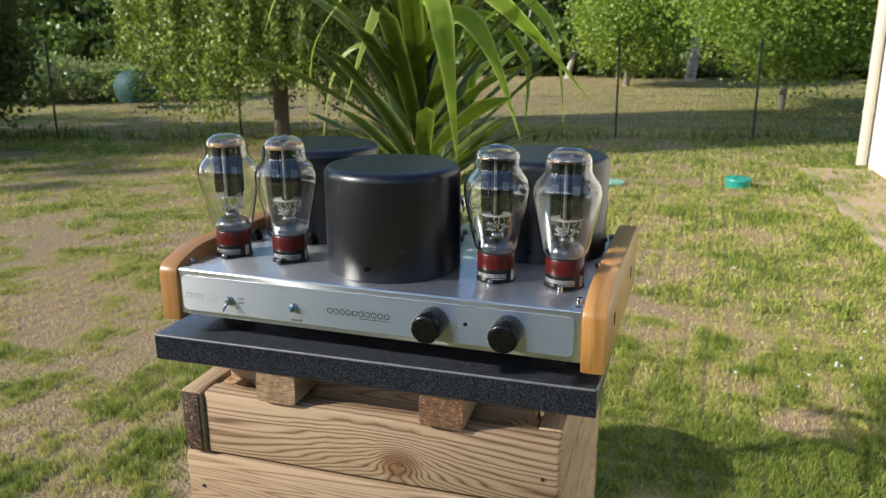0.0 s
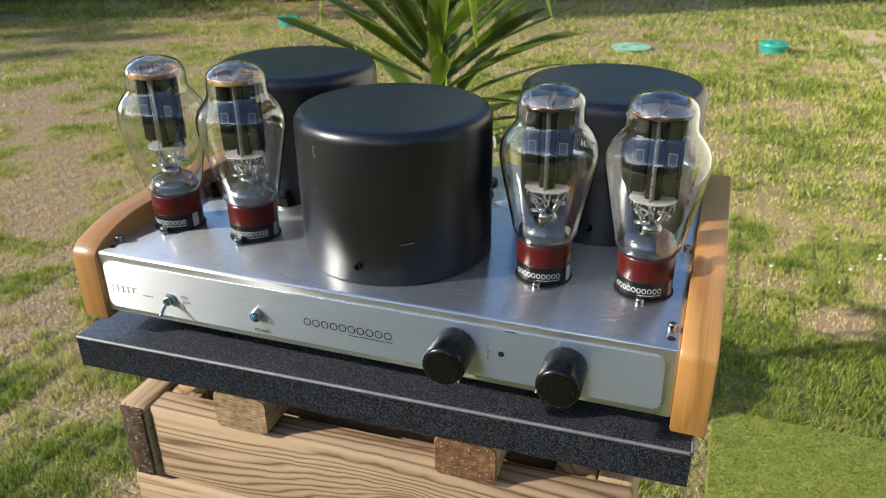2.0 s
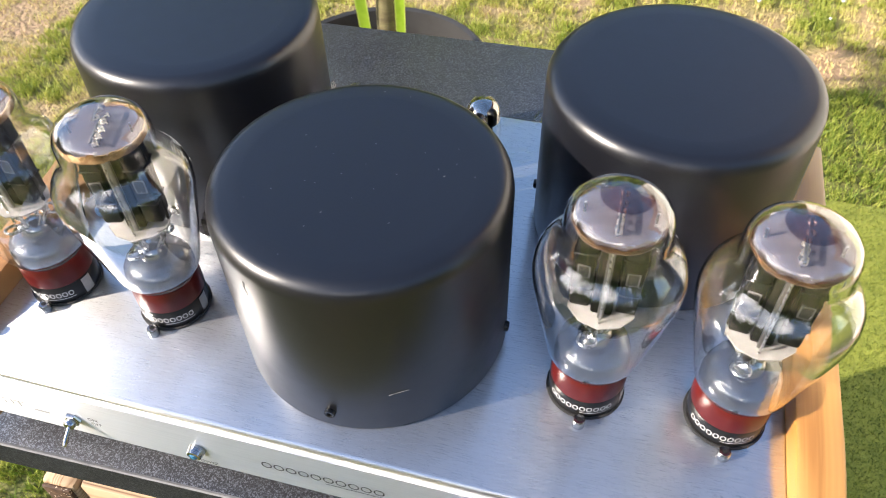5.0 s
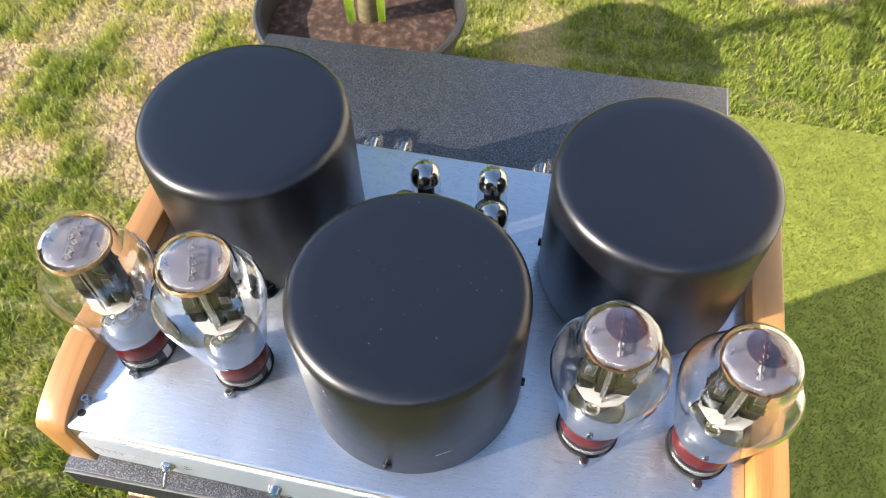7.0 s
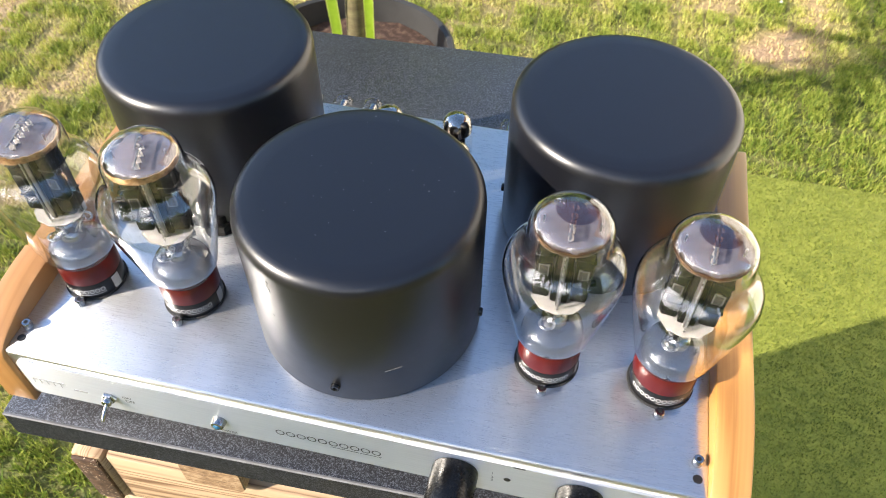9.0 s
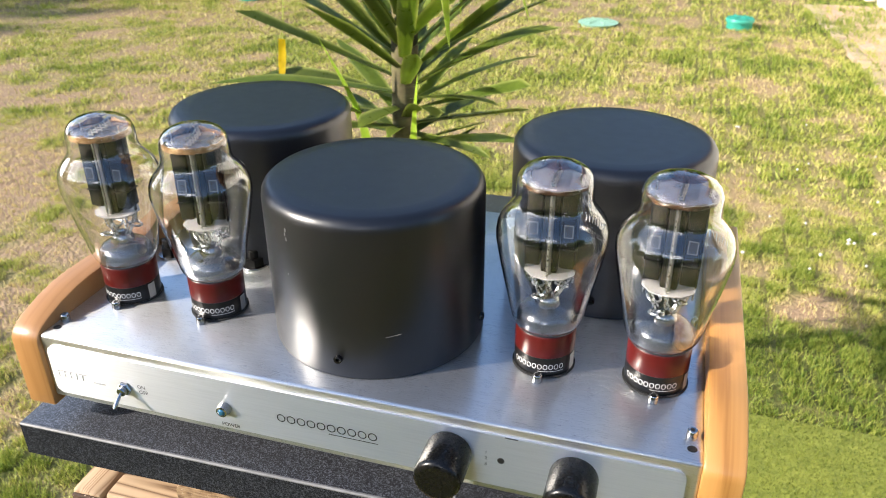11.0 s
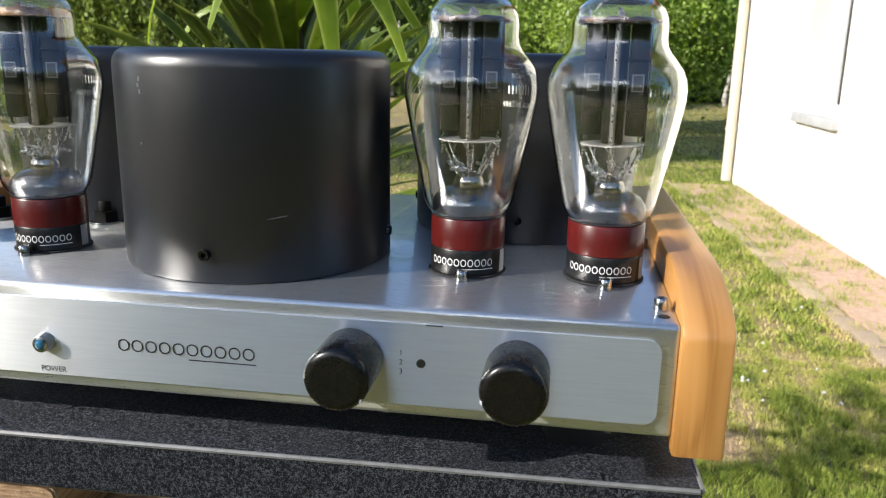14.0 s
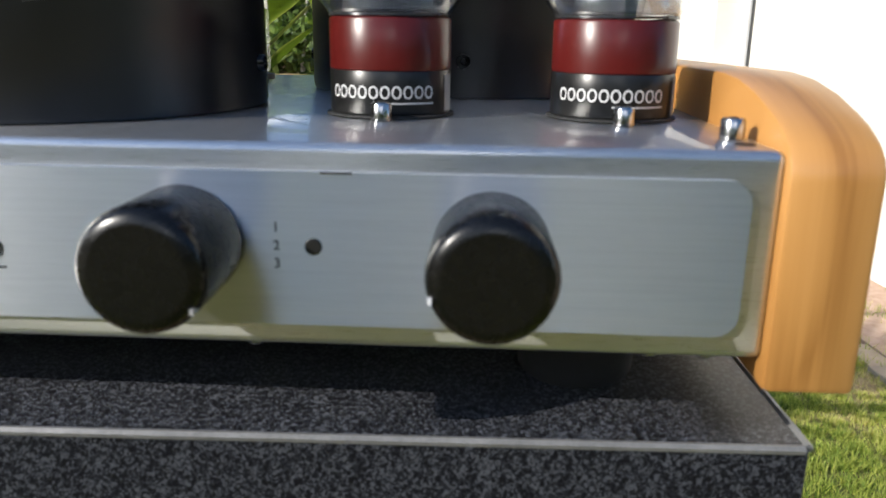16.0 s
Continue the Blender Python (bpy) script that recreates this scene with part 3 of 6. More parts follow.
MAT["stiffleaf"] = leaf_material("stiff_leaf", [(0.085, 0.135, 0.028), (0.16, 0.225, 0.042), (0.26, 0.33, 0.065)], 0.30, 0.25, island=0.0, tint=0.4, edge=(0.46, 0.50, 0.16))
MAT["yellowleaf"] = leaf_material("withered_leaf", [(0.42, 0.34, 0.02), (0.62, 0.48, 0.02), (0.70, 0.55, 0.04)], 0.5, 0.4, island=0.0)
MAT["palmleaf"] = leaf_material("strap_leaf", [(0.20, 0.32, 0.05), (0.36, 0.48, 0.08), (0.50, 0.60, 0.14)], 0.32, 0.42, island=0.0, tint=0.3, edge=(0.60, 0.66, 0.24))
MAT["turfpile"] = leaf_material("mat_pile", [(0.10, 0.135, 0.020), (0.155, 0.19, 0.030), (0.22, 0.25, 0.045)], 0.6, 0.15, island=0.3)
MAT["paleleaf"] = leaf_material("pale_shrub_leaves", [(0.16, 0.20, 0.06), (0.27, 0.32, 0.11), (0.40, 0.44, 0.19)])
MAT["weed"] = leaf_material("tall_dry_grass", [(0.06, 0.075, 0.02), (0.12, 0.13, 0.04), (0.24, 0.225, 0.09)], island=0.5)


# ---------------------------------------------------------------- mesh helpers
def link(name, bm, mat, parent=None, label="", m=None, smooth=True, angle=40.0):
    me = bpy.data.meshes.new(name)
    bm.normal_update()
    bm.to_mesh(me)
    bm.free()
    me.materials.append(MAT[mat] if isinstance(mat, str) else mat)
    if smooth:
        for p in me.polygons:
            p.use_smooth = True
        me.set_sharp_from_angle(angle=radians(angle))
    ob = new(name, me)
    if parent:
        ob.parent = parent
    if m is not None:
        ob.matrix_basis = m
    if label:
        tagged(ob, label)
    return ob


def part(name, bm, mat, parent, label="", m=None, smooth=True, angle=40.0):
    return link(name, bm, mat, parent, label, m, smooth, angle)


def thing(name, m, label, category, group="", kind=""):
    ob = new(name)
    ob.empty_display_size = 0.05
    ob.matrix_basis = m
    return tagged(ob, label, category, group, kind)


def box(x0, x1, y0, y1, z0, z1, bevel=0.0, seg=2, bm=None):
    bm = bm or bmesh.new()
    r = bmesh.ops.create_cube(bm, size=1.0, matrix=Matrix.LocRotScale(((x0 + x1) / 2, (y0 + y1) / 2, (z0 + z1) / 2), None, (x1 - x0, y1 - y0, z1 - z0)))
    if bevel:
        es = list({e for v in r["verts"] for e in v.link_edges})
        bmesh.ops.bevel(bm, geom=es, offset=bevel, segments=seg, affect="EDGES", profile=0.5)
    return bm


def lathe(profile, steps=48, axis="Z", bm=None, offset=(0, 0, 0), cap=False):
    """Turned body from (radius, height) pairs."""
    bm = bm or bmesh.new()
    rings = []
    for r, h in profile:
        if r < 1e-6:
            rings.append([bm.verts.new((0, 0, h))])
        else:
            rings.append([bm.verts.new((r * math.cos(2 * math.pi * i / steps), r * math.sin(2 * math.pi * i / steps), h)) for i in range(steps)])
    for a, b in zip(rings, rings[1:]):
        for i in range(steps):
            j = (i + 1) % steps
            if len(a) == 1 and len(b) == 1:
                continue
            if len(a) == 1:
                bm.faces.new((a[0], b[i], b[j]))
            elif len(b) == 1:
                bm.faces.new((a[i], a[j], b[0]))
            else:
                bm.faces.new((a[i], a[j], b[j], b[i]))
    vs = [v for r in rings for v in r]
    turn = Matrix.Identity(4) if axis == "Z" else (pose(0, 0, 0, 90, 0, 0) if axis == "-Y" else pose(0, 0, 0, 0, 90, 0))
    bmesh.ops.transform(bm, matrix=Matrix.Translation(offset) @ turn, verts=vs)
    return bm


def tube(points, radius, steps=8, bm=None, radii=None):
    """Round bar along points."""
    bm = bm or bmesh.new()
    pts = [Vector(p) for p in points]
    rings = []
    for i, p in enumerate(pts):
        d = (pts[min(i + 1, len(pts) - 1)] - pts[max(i - 1, 0)]).normalized()
        u = d.cross(Vector((0.31, 0.17, 0.93)))
        if u.length < 0.05:
            u = d.cross(Vector((1, 0, 0)))
        u.normalize()
        w = d.cross(u)
        r = radii[i] if radii else radius
        rings.append([bm.verts.new(p + r * (math.cos(2 * math.pi * k / steps) * u + math.sin(2 * math.pi * k / steps) * w)) for k in range(steps)])
    for a, b in zip(rings, rings[1:]):
        for k in range(steps):
            bm.faces.new((a[k], b[k], b[(k + 1) % steps], a[(k + 1) % steps]))
    bm.faces.new(rings[0])
    bm.faces.new(rings[-1][::-1])
    return bm


def prism(outline, x0, x1, bevel=0.0):
    """Body with the outline (y, z), from x0 to x1."""
    bm = bmesh.new()
    a = [bm.verts.new((x0, y, z)) for y, z in outline]
    b = [bm.verts.new((x1, y, z)) for y, z in outline]
    n = len(outline)
    bm.faces.new(a)
    bm.faces.new(b[::-1])
    for i in range(n):
        j = (i + 1) % n
        bm.faces.new((a[i], b[i], b[j], a[j]))
    bmesh.ops.recalc_face_normals(bm, faces=bm.faces)
    if bevel:
        es = [e for e in bm.edges if len(e.link_faces) == 2 and e.calc_face_angle() > radians(35)]
        bmesh.ops.bevel(bm, geom=es, offset=bevel, segments=2, affect="EDGES", profile=0.5)
    return bm


def rounded_plate(x0, x1, z0, z1, r, y0, y1, steps=6):
    """Thin plate in the x-z plane with rounded corners."""
    bm = bmesh.new()
    pts = []
    for cx, cz, a0 in ((x1 - r, z1 - r, 0), (x0 + r, z1 - r, 90), (x0 + r, z0 + r, 180), (x1 - r, z0 + r, 270)):
        for k in range(steps + 1):
            a = radians(a0 + 90 * k / steps)
            pts.append((cx + r * math.cos(a), cz + r * math.sin(a)))
    a = [bm.verts.new((x, y0, z)) for x, z in pts]
    b = [bm.verts.new((x, y1, z)) for x, z in pts]
    bm.faces.new(a)
    bm.faces.new(b[::-1])
    for i in range(len(pts)):
        j = (i + 1) % len(pts)
        bm.faces.new((a[i], a[j], b[j], b[i]))
    bmesh.ops.recalc_face_normals(bm, faces=bm.faces)
    return bm


def lettering(text, size, thick=0.0):
    """Mesh of words in the built-in font, standing in the x-z plane, facing -y."""
    cu = bpy.data.curves.new("lettering", "FONT")
    cu.body, cu.size, cu.align_x, cu.align_y, cu.extrude = text, size, "CENTER", "CENTER", thick
    ob = bpy.data.objects.new("lettering", cu)
    me = bpy.data.meshes.new_from_object(ob)
    bm = bmesh.new()
    bm.from_mesh(me)
    bpy.data.objects.remove(ob)
    bpy.data.curves.remove(cu)
    bpy.data.meshes.remove(me)
    bmesh.ops.transform(bm, matrix=pose(0, 0, 0, 90, 0, 0), verts=bm.verts)
    return bm


def from_arrays(name, verts, faces, mat, smooth=False):
    me = bpy.data.meshes.new(name)
    nv, nf, k = len(verts), len(faces), faces.shape[1]
    me.vertices.add(nv)
    me.vertices.foreach_set("co", verts.astype(np.float32).ravel())
    me.loops.add(nf * k)
    me.loops.foreach_set("vertex_index", faces.astype(np.int32).ravel())
    me.polygons.add(nf)
    me.polygons.foreach_set("loop_start", np.arange(0, nf * k, k, dtype=np.int32))
    me.update(calc_edges=True)
    me.materials.append(MAT[mat])
    return me


# ---------------------------------------------------------------- ground, lawn, mat
TOP = 1.085                      # height of the amplifier's top plate over the lawn


gx = np.concatenate([np.linspace(-400, -14, 10), np.linspace(-12, 12, 241), np.linspace(14, 400, 10)])
gy = np.concatenate([np.linspace(-400, -9, 10), np.linspace(-6, 30, 301), np.linspace(44, 500, 10)])
bm = bmesh.new()
grid = [[bm.verts.new((x, y, 0.012 * noise.noise(Vector((x * 0.9, y * 0.9, 0))) - 0.012)) for x in gx] for y in gy]
for r0, r1 in zip(grid, grid[1:]):
    for i in range(len(gx) - 1):
        bm.faces.new((r0[i], r0[i + 1], r1[i + 1], r1[i]))
ground = link("ground", bm, "lawn")
co_ = np.array([v.co[:] for v in ground.data.vertices])
keep_field(ground.data, co_[:, 0], co_[:, 1])
tagged(ground, "dry summer lawn with green and straw patches", "lawn", kind="structure")


def blades(name, n, x0, x1, y0, y1, h0, h1, w, label, mat="blade", keep=None, seed=1, lean=0.5):
    g = np.random.default_rng(seed)
    x, y = g.uniform(x0, x1, n), g.uniform(y0, y1, n)
    # tufts: draw blades together towards points of a jittered grid
    cell = 0.09
    cx, cy = np.floor(x / cell), np.floor(y / cell)
    hx = np.modf(np.abs(np.sin(cx * 127.1 + cy * 311.7) * 43758.5))[0]
    hy = np.modf(np.abs(np.sin(cx * 269.5 + cy * 183.3) * 43758.5))[0]
    pull = 0.45 * g.random(n)
    x = x + pull * ((cx + hx) * cell - x)
    y = y + pull * ((cy + hy) * cell - y)
    if keep is not None:
        k = keep(x, y, g)
        x, y, hx = x[k], y[k], hx[k]
    n = len(x)
    a = g.uniform(0, 2 * np.pi, n)
    h = g.uniform(h0, h1, n) * (0.15 + 0.4 * hx + 1.5 * patch_field(x, y) ** 1.5)
    la, ll = g.uniform(0, 2 * np.pi, n), lean * h * g.random(n)
    ww = w * g.uniform(0.6, 1.3, n)
    v = np.zeros((n, 3, 3))
    v[:, 0] = np.stack([x - ww * np.cos(a), y - ww * np.sin(a), np.full(n, -0.012)], 1)
    v[:, 1] = np.stack([x + ww * np.cos(a), y + ww * np.sin(a), np.full(n, -0.012)], 1)
    v[:, 2] = np.stack([x + ll * np.cos(la), y + ll * np.sin(la), h], 1)
    me = from_arrays(name, v.reshape(-1, 3), np.arange(3 * n).reshape(n, 3), mat)
    keep_field(me, np.repeat(x, 3), np.repeat(y, 3))
    ob = new(name, me)
    return tagged(ob, label, "grass", kind="stuff")


MAT_EDGE = (0.30, 1.27, -0.30, 1.457)          # smooth mat beside the stand: x0, x1, y0, y1


def open_lawn(x, y, g):
    dens = np.clip(1.4 * patch_field(x, y), 0.22, 1.0)
    on_mat = (x > MAT_EDGE[0] - 0.01) & (x < MAT_EDGE[1] + 0.01) & (y > MAT_EDGE[2]) & (y < MAT_EDGE[3] + 0.01)
    return (g.random(len(x)) < dens) & ~on_mat & ((x < 1.15 + 0.0755 * (7.0 - y)) | (y > 7.4))


blades("grass", 540000, -3.6, 1.65, -0.3, 3.0, 0.004, 0.012, 0.0019, "short patchy lawn grass", keep=open_lawn, seed=3, lean=1.8)
blades("grass", 150000, -3.6, 1.65, -3.4, -0.3, 0.004, 0.010, 0.0026, "short dry lawn grass", keep=open_lawn, seed=8, lean=1.8)
blades("grass", 14000, -4.8, -3.6, -0.3, 3.0, 0.010, 0.034, 0.0042, "short patchy lawn grass", keep=open_lawn, seed=7, lean=1.0)
blades("grass", 140000, -6.6, 1.5, 3.0, 6.2, 0.006, 0.018, 0.0045, "short patchy lawn grass", keep=open_lawn, seed=4, lean=1.8)
blades("grass", 110000, -13.0, 1.9, 6.2, 10.0, 0.008, 0.022, 0.0052, "short patchy lawn grass", keep=open_lawn, seed=5, lean=1.6)
blades("grass", 90000, -13.0, 10.0, 9.3, 22.0, 0.003, 0.008, 0.010, "mown meadow grass beyond the fence", seed=6, lean=2.5)

bm = box(MAT_EDGE[0], MAT_EDGE[1], MAT_EDGE[2], MAT_EDGE[3], 0.0, 0.010, 0.004)
floor_mat = link("lawn_mat", bm, "turf")
tagged(floor_mat, "smooth green mat lying on the lawn beside the crate", "mat")
g = np.random.default_rng(13)
n = 80000
px_, py_ = g.uniform(MAT_EDGE[0] + 0.004, MAT_EDGE[1] - 0.004, n), g.uniform(0.2, MAT_EDGE[3] - 0.004, n)
pa, pl, ph = g.uniform(0, 2 * np.pi, n), g.uniform(0, 0.005, n), 0.010 + g.uniform(0.002, 0.006, n)
pv = np.zeros((n, 3, 3))
pv[:, 0] = np.stack([px_ - 0.0013 * np.cos(pa), py_ - 0.0013 * np.sin(pa), np.full(n, 0.0098)], 1)
pv[:, 1] = np.stack([px_ + 0.0013 * np.cos(pa), py_ + 0.0013 * np.sin(pa), np.full(n, 0.0098)], 1)
pv[:, 2] = np.stack([px_ + pl * np.cos(2.7 * pa), py_ + pl * np.sin(2.7 * pa), ph], 1)
pile = tagged(new("turf_pile", from_arrays("turf_pile", pv.reshape(-1, 3), np.arange(3 * n).reshape(n, 3), "turfpile")), "short green pile of the mat", kind="stuff")
pile.parent = floor_mat


# ---------------------------------------------------------------- the stand: crate, blocks, slab
STAND = pose(0, 0, 0, 0, 0, 1.4)             # crate and slab stand turned a little against the amplifier
CX0, CX1, CY0, CY1, CTOP = -0.211, 0.185, 0.004, 0.400, 0.953
BOARD = 0.074


def board(name, x0, x1, y0, y1, z0, z1, mat, parent, label=""):
    cx, cy, cz = (x0 + x1) / 2, (y0 + y1) / 2, (z0 + z1) / 2
    return part(name, box(x0 - cx, x1 - cx, y0 - cy, y1 - cy, z0 - cz, z1 - cz, 0.0035), mat, parent, label, Matrix.Translation((cx, cy, cz)))


crate = thing("wooden_crate", STAND, "tall square crate of weathered pine boards with gaps, on the lawn", "crate")
TH = 0.024
for px in (CX0 + TH + 0.001, CX1 - TH - 0.031):
    for py in (CY0 + TH + 0.001, CY1 - TH - 0.031):
        board("corner_post", px, px + 0.03, py, py + 0.03, 0.0, CTOP - 0.004, "post_wood", crate)
z1, i = CTOP, 0
while z1 > 0.06:
    z0 = max(z1 - BOARD + 0.004, 0.003)
    left = CX0 + (TH + 0.002 if i % 2 == 0 else -0.003)
    board("front_board", left, CX1 + 0.001, CY0, CY0 + TH, z0, z1, "plankknot" if i == 0 else "plank", crate)
    board("back_board", CX0, CX1 - (0 if i % 2 else TH + 0.002), CY1 - TH, CY1, z0, z1, "plank", crate)
    board("side_board", CX0, CX0 + TH, CY0 - 0.002 if i % 2 == 0 else CY0 + TH + 0.002, CY1 - TH - 0.002, z0, z1, "planky", crate)
    board("side_board", CX1 - TH, CX1, CY0 + TH + 0.002, CY1 - (0.0 if i % 2 == 0 else TH + 0.002), z0, z1, "planky", crate)
    if i % 2 == 0:
        part("end_grain", box(CX0 + 0.002, CX0 + TH - 0.002, CY0 - 0.0045, CY0 - 0.0015, z0 + 0.002, z1 - 0.002, 0.001), "endgrain", crate, "dark resinous end grain")
    for nx in (CX0 + 0.016 if i % 2 else left, CX1 - 0.014):
        if i % 2 or nx > 0:
            part("nail", lathe([(0.0, 0.0008), (0.0020, 0.0006), (0.0022, -0.002)], 10, "-Y"), "rubber", crate, "", Matrix.Translation((nx, CY0 - 0.0003, (z0 + z1) / 2 - 0.004)))
    z1 -= BOARD
    i += 1
kn = lathe([(0.0, 0.0004), (0.0016, 0.0005), (0.0030, 0.0003), (0.0038, -0.002)], 18, "-Y")
for v in kn.verts:
    v.co.x *= 1.35 + 0.25 * noise.noise(v.co * 300)
    v.co.z *= 0.95
part("knot", kn, "knotcore", crate, "dark round knot", Matrix.Translation((0.030, CY0 - 0.0001, CTOP - 0.0480)))
board("inner_rail", CX0 + 0.03, CX1 - 0.03, CY0 + 0.045, CY0 + 0.075, CTOP - 0.06, CTOP + 0.012, "plank", crate)

for bx in (-0.097, 0.075):
    blk = thing("wooden_block", STAND @ Matrix.Translation((bx, 0.0, 0.0)), "short sawn timber block packed between crate and slab", "block", "packing blocks")
    part("beam", rounded_plate(-0.022, 0.022, CTOP + 0.001, 0.9855, 0.0055, CY0 - 0.004, CY1), "planky", blk)
    end = "blockend" if bx < 0 else "darkend"
    part("end_face", rounded_plate(-0.0213, 0.0213, CTOP + 0.0017, 0.9848, 0.0050, CY0 - 0.0055, CY0 - 0.0035), end, blk, "rough end grain")

SLAB_TOP = 1.014
slab = thing("worktop_slab", STAND, "speckled black granite-look laminate worktop offcut on timber blocks", "slab")
SX0, SX1, SY0, SY1 = -0.231, 0.2165, -0.0025, 0.446
# thin skin added over the front to carry its shaded tone
part("front_skin", box(SX0, SX1, SY0 - 0.0012, SY0 - 0.0001, SLAB_TOP - 0.0264, SLAB_TOP - 0.0008, 0.0004, 1), "slabfront", slab, "speckled front face, its darker look put into the colour")
part("core", box(SX0 + 0.001, SX1 - 0.001, SY0 + 0.001, SY1 - 0.001, SLAB_TOP - 0.0280, SLAB_TOP - 0.0265, 0.0), "slabcore", slab, "chipboard underside")
part("laminate", box(SX0, SX1, SY0, SY1, SLAB_TOP - 0.0264, SLAB_TOP, 0.0012), "slab", slab)
for a, b2 in (((SX0 + 0.001, SY0 - 0.0007, SLAB_TOP - 0.0007), (SX1 - 0.001, SY0 - 0.0007, SLAB_TOP - 0.0007)), ((SX1 + 0.0003, SY0, SLAB_TOP - 0.0007), (SX1 + 0.0003, SY1, SLAB_TOP - 0.0007))):
    part("edge_strip", tube([a, b2], 0.0012, 6), "slabedge", slab, "pale rubbed edge")

# ---------------------------------------------------------------- amplifier
AMP = pose(0, 0, TOP)
amp = thing("tube_amplifier", AMP, "valve amplifier with brushed silver chassis and honey-coloured wooden cheeks", "amplifier")
HALF, DEPTH, LOW = 0.202, 0.258, -0.048
shell = box(-HALF, HALF, 0.0, DEPTH, LOW, 0.0, 0.0022, 3)
chassis = part("chassis", shell, "chassis", amp)
part("front_plate", rounded_plate(-0.1970, 0.1950, LOW + 0.0058, -0.0062, 0.0055, -0.0015, 0.0006), "panel", amp, "satin brushed front plate")
prof = [(-0.003, -0.055), (-0.003, -0.0060), (-0.0025, -0.0032), (-0.0010, -0.0006), (0.0012, 0.0016), (0.0042, 0.0035), (0.0085, 0.0056), (0.014, 0.0075), (0.026, 0.0110), (0.040, 0.0135), (0.054, 0.0145), (0.258, 0.0130), (0.258, -0.055)]
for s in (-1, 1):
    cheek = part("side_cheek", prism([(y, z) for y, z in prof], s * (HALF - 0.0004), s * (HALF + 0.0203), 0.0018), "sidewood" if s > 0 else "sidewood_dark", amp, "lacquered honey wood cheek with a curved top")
    if s > 0:
        for sy in (0.055, 0.20):
            part("screw_slot", box(s * (HALF + 0.0198), s * (HALF + 0.0210), sy - 0.002, sy + 0.002, -0.030, -0.018, 0.0004), "rubber", cheek)
for fx in (-0.165, 0.165):
    for fy in (0.045, 0.225):
        part("foot", lathe([(0.0, SLAB_TOP - TOP), (0.015, SLAB_TOP - TOP), (0.0165, SLAB_TOP - TOP + 0.002), (0.018, LOW + 0.001), (0.0, LOW + 0.001)], 24), "rubber", amp, "", Matrix.Translation((fx, fy, 0)))

# transformer covers
can = [(0.0, 0.102), (0.0515, 0.102), (0.0596, 0.1018), (0.0624, 0.1011), (0.0646, 0.0994), (0.0661, 0.0968), (0.0666, 0.0935), (0.0666, 0.002), (0.0661, 0.0004), (0.0, 0.0004)]


for cx, cy in ((-0.001, 0.0805), (-0.1310, 0.1815), (0.1290, 0.1845)):
    cover = part("transformer_cover", lathe(can, 96), "black", amp, "satin black round transformer cover", Matrix.Translation((cx, cy, 0)))
    front_cover = cover if cy < 0.1 else front_cover
    for a in (-90, 0, 180, 90):
        x, y = 0.0668 * math.cos(radians(a)), 0.0668 * math.sin(radians(a))
        s = part("grub_screw", lathe([(0.0009, 0.0004), (0.0012, 0.0016), (0.0024, 0.0018), (0.0027, 0.001), (0.0027, -0.003)], 14), "knob", cover, "", Matrix.Translation((x, y, 0.0135)) @ pose(0, 0, 0, 90, 0, a + 90))

# pale drips and dust on the front cover
dr = random.Random(9)
for k in range(4):
    a, z = radians(-90 - 27 + dr.uniform(-1.5, 1.5)), 0.088 - dr.uniform(0, 0.075)
    part("scuff", box(-0.0005, 0.0005, -0.0001, 0.0001, 0, dr.uniform(0.0008, 0.0030), 0, 1), "scuff", front_cover, "pale dust mark", pose(0.0667 * math.cos(a), 0.0667 * math.sin(a), z, 0, 0, math.degrees(a) + 90))

for k in range(26):
    a, r = dr.uniform(0, 2 * math.pi), 0.056 * math.sqrt(dr.random())
    q = dr.uniform(0.00018, 0.00042)
    part("dust_speck", box(-q, q, -q * 0.7, q * 0.7, 0, 0.00012, 0, 1), "scuff", front_cover, "pale dust speck", pose(r * math.cos(a), r * math.sin(a), 0.1019, 0, 0, dr.uniform(0, 180)))
part("scratch", box(-0.0045, 0.0045, -0.0001, 0.0001, 0, 0.0003, 0, 1), "scuff", front_cover, "fine pale scratch", pose(0.0668 * math.cos(radians(-62)), 0.0668 * math.sin(radians(-62)), 0.030, 0, -8, 28))

# top plate screws and holes
for x, y in ((-0.174, 0.041), (-0.110, 0.041), (0.109, 0.043), (0.174, 0.043)):
    cap = part("screw", lathe([(0.0, 0.0052), (0.0024, 0.0052), (0.0029, 0.0046), (0.0029, 0.0002), (0.0, 0.0002)], 16), "chrome", amp, "", Matrix.Translation((x, y, 0)))
    part("socket", lathe([(0.0, 0.00535), (0.0013, 0.00535)], 6), "ink", cap)
for x, y in ((-0.196, 0.0185), (0.1955, 0.0195), (-0.197, 0.128), (0.197, 0.128), (-0.196, 0.240), (0.196, 0.240)):
    cap = part("screw", lathe([(0.0, 0.0052), (0.0024, 0.0052), (0.0029, 0.0046), (0.0029, 0.0002), (0.0, 0.0002)], 16), "chrome", amp, "", Matrix.Translation((x, y, 0)))
    part("socket", lathe([(0.0, 0.00535), (0.0013, 0.00535)], 6), "ink", cap)
for x in (-0.196, 0.196):
    part("hole", lathe([(0.0, 0.0003), (0.0021, 0.0003), (0.0026, 0.0001)], 16), "ink", amp, "", Matrix.Translation((x, 0.0105, 0)))
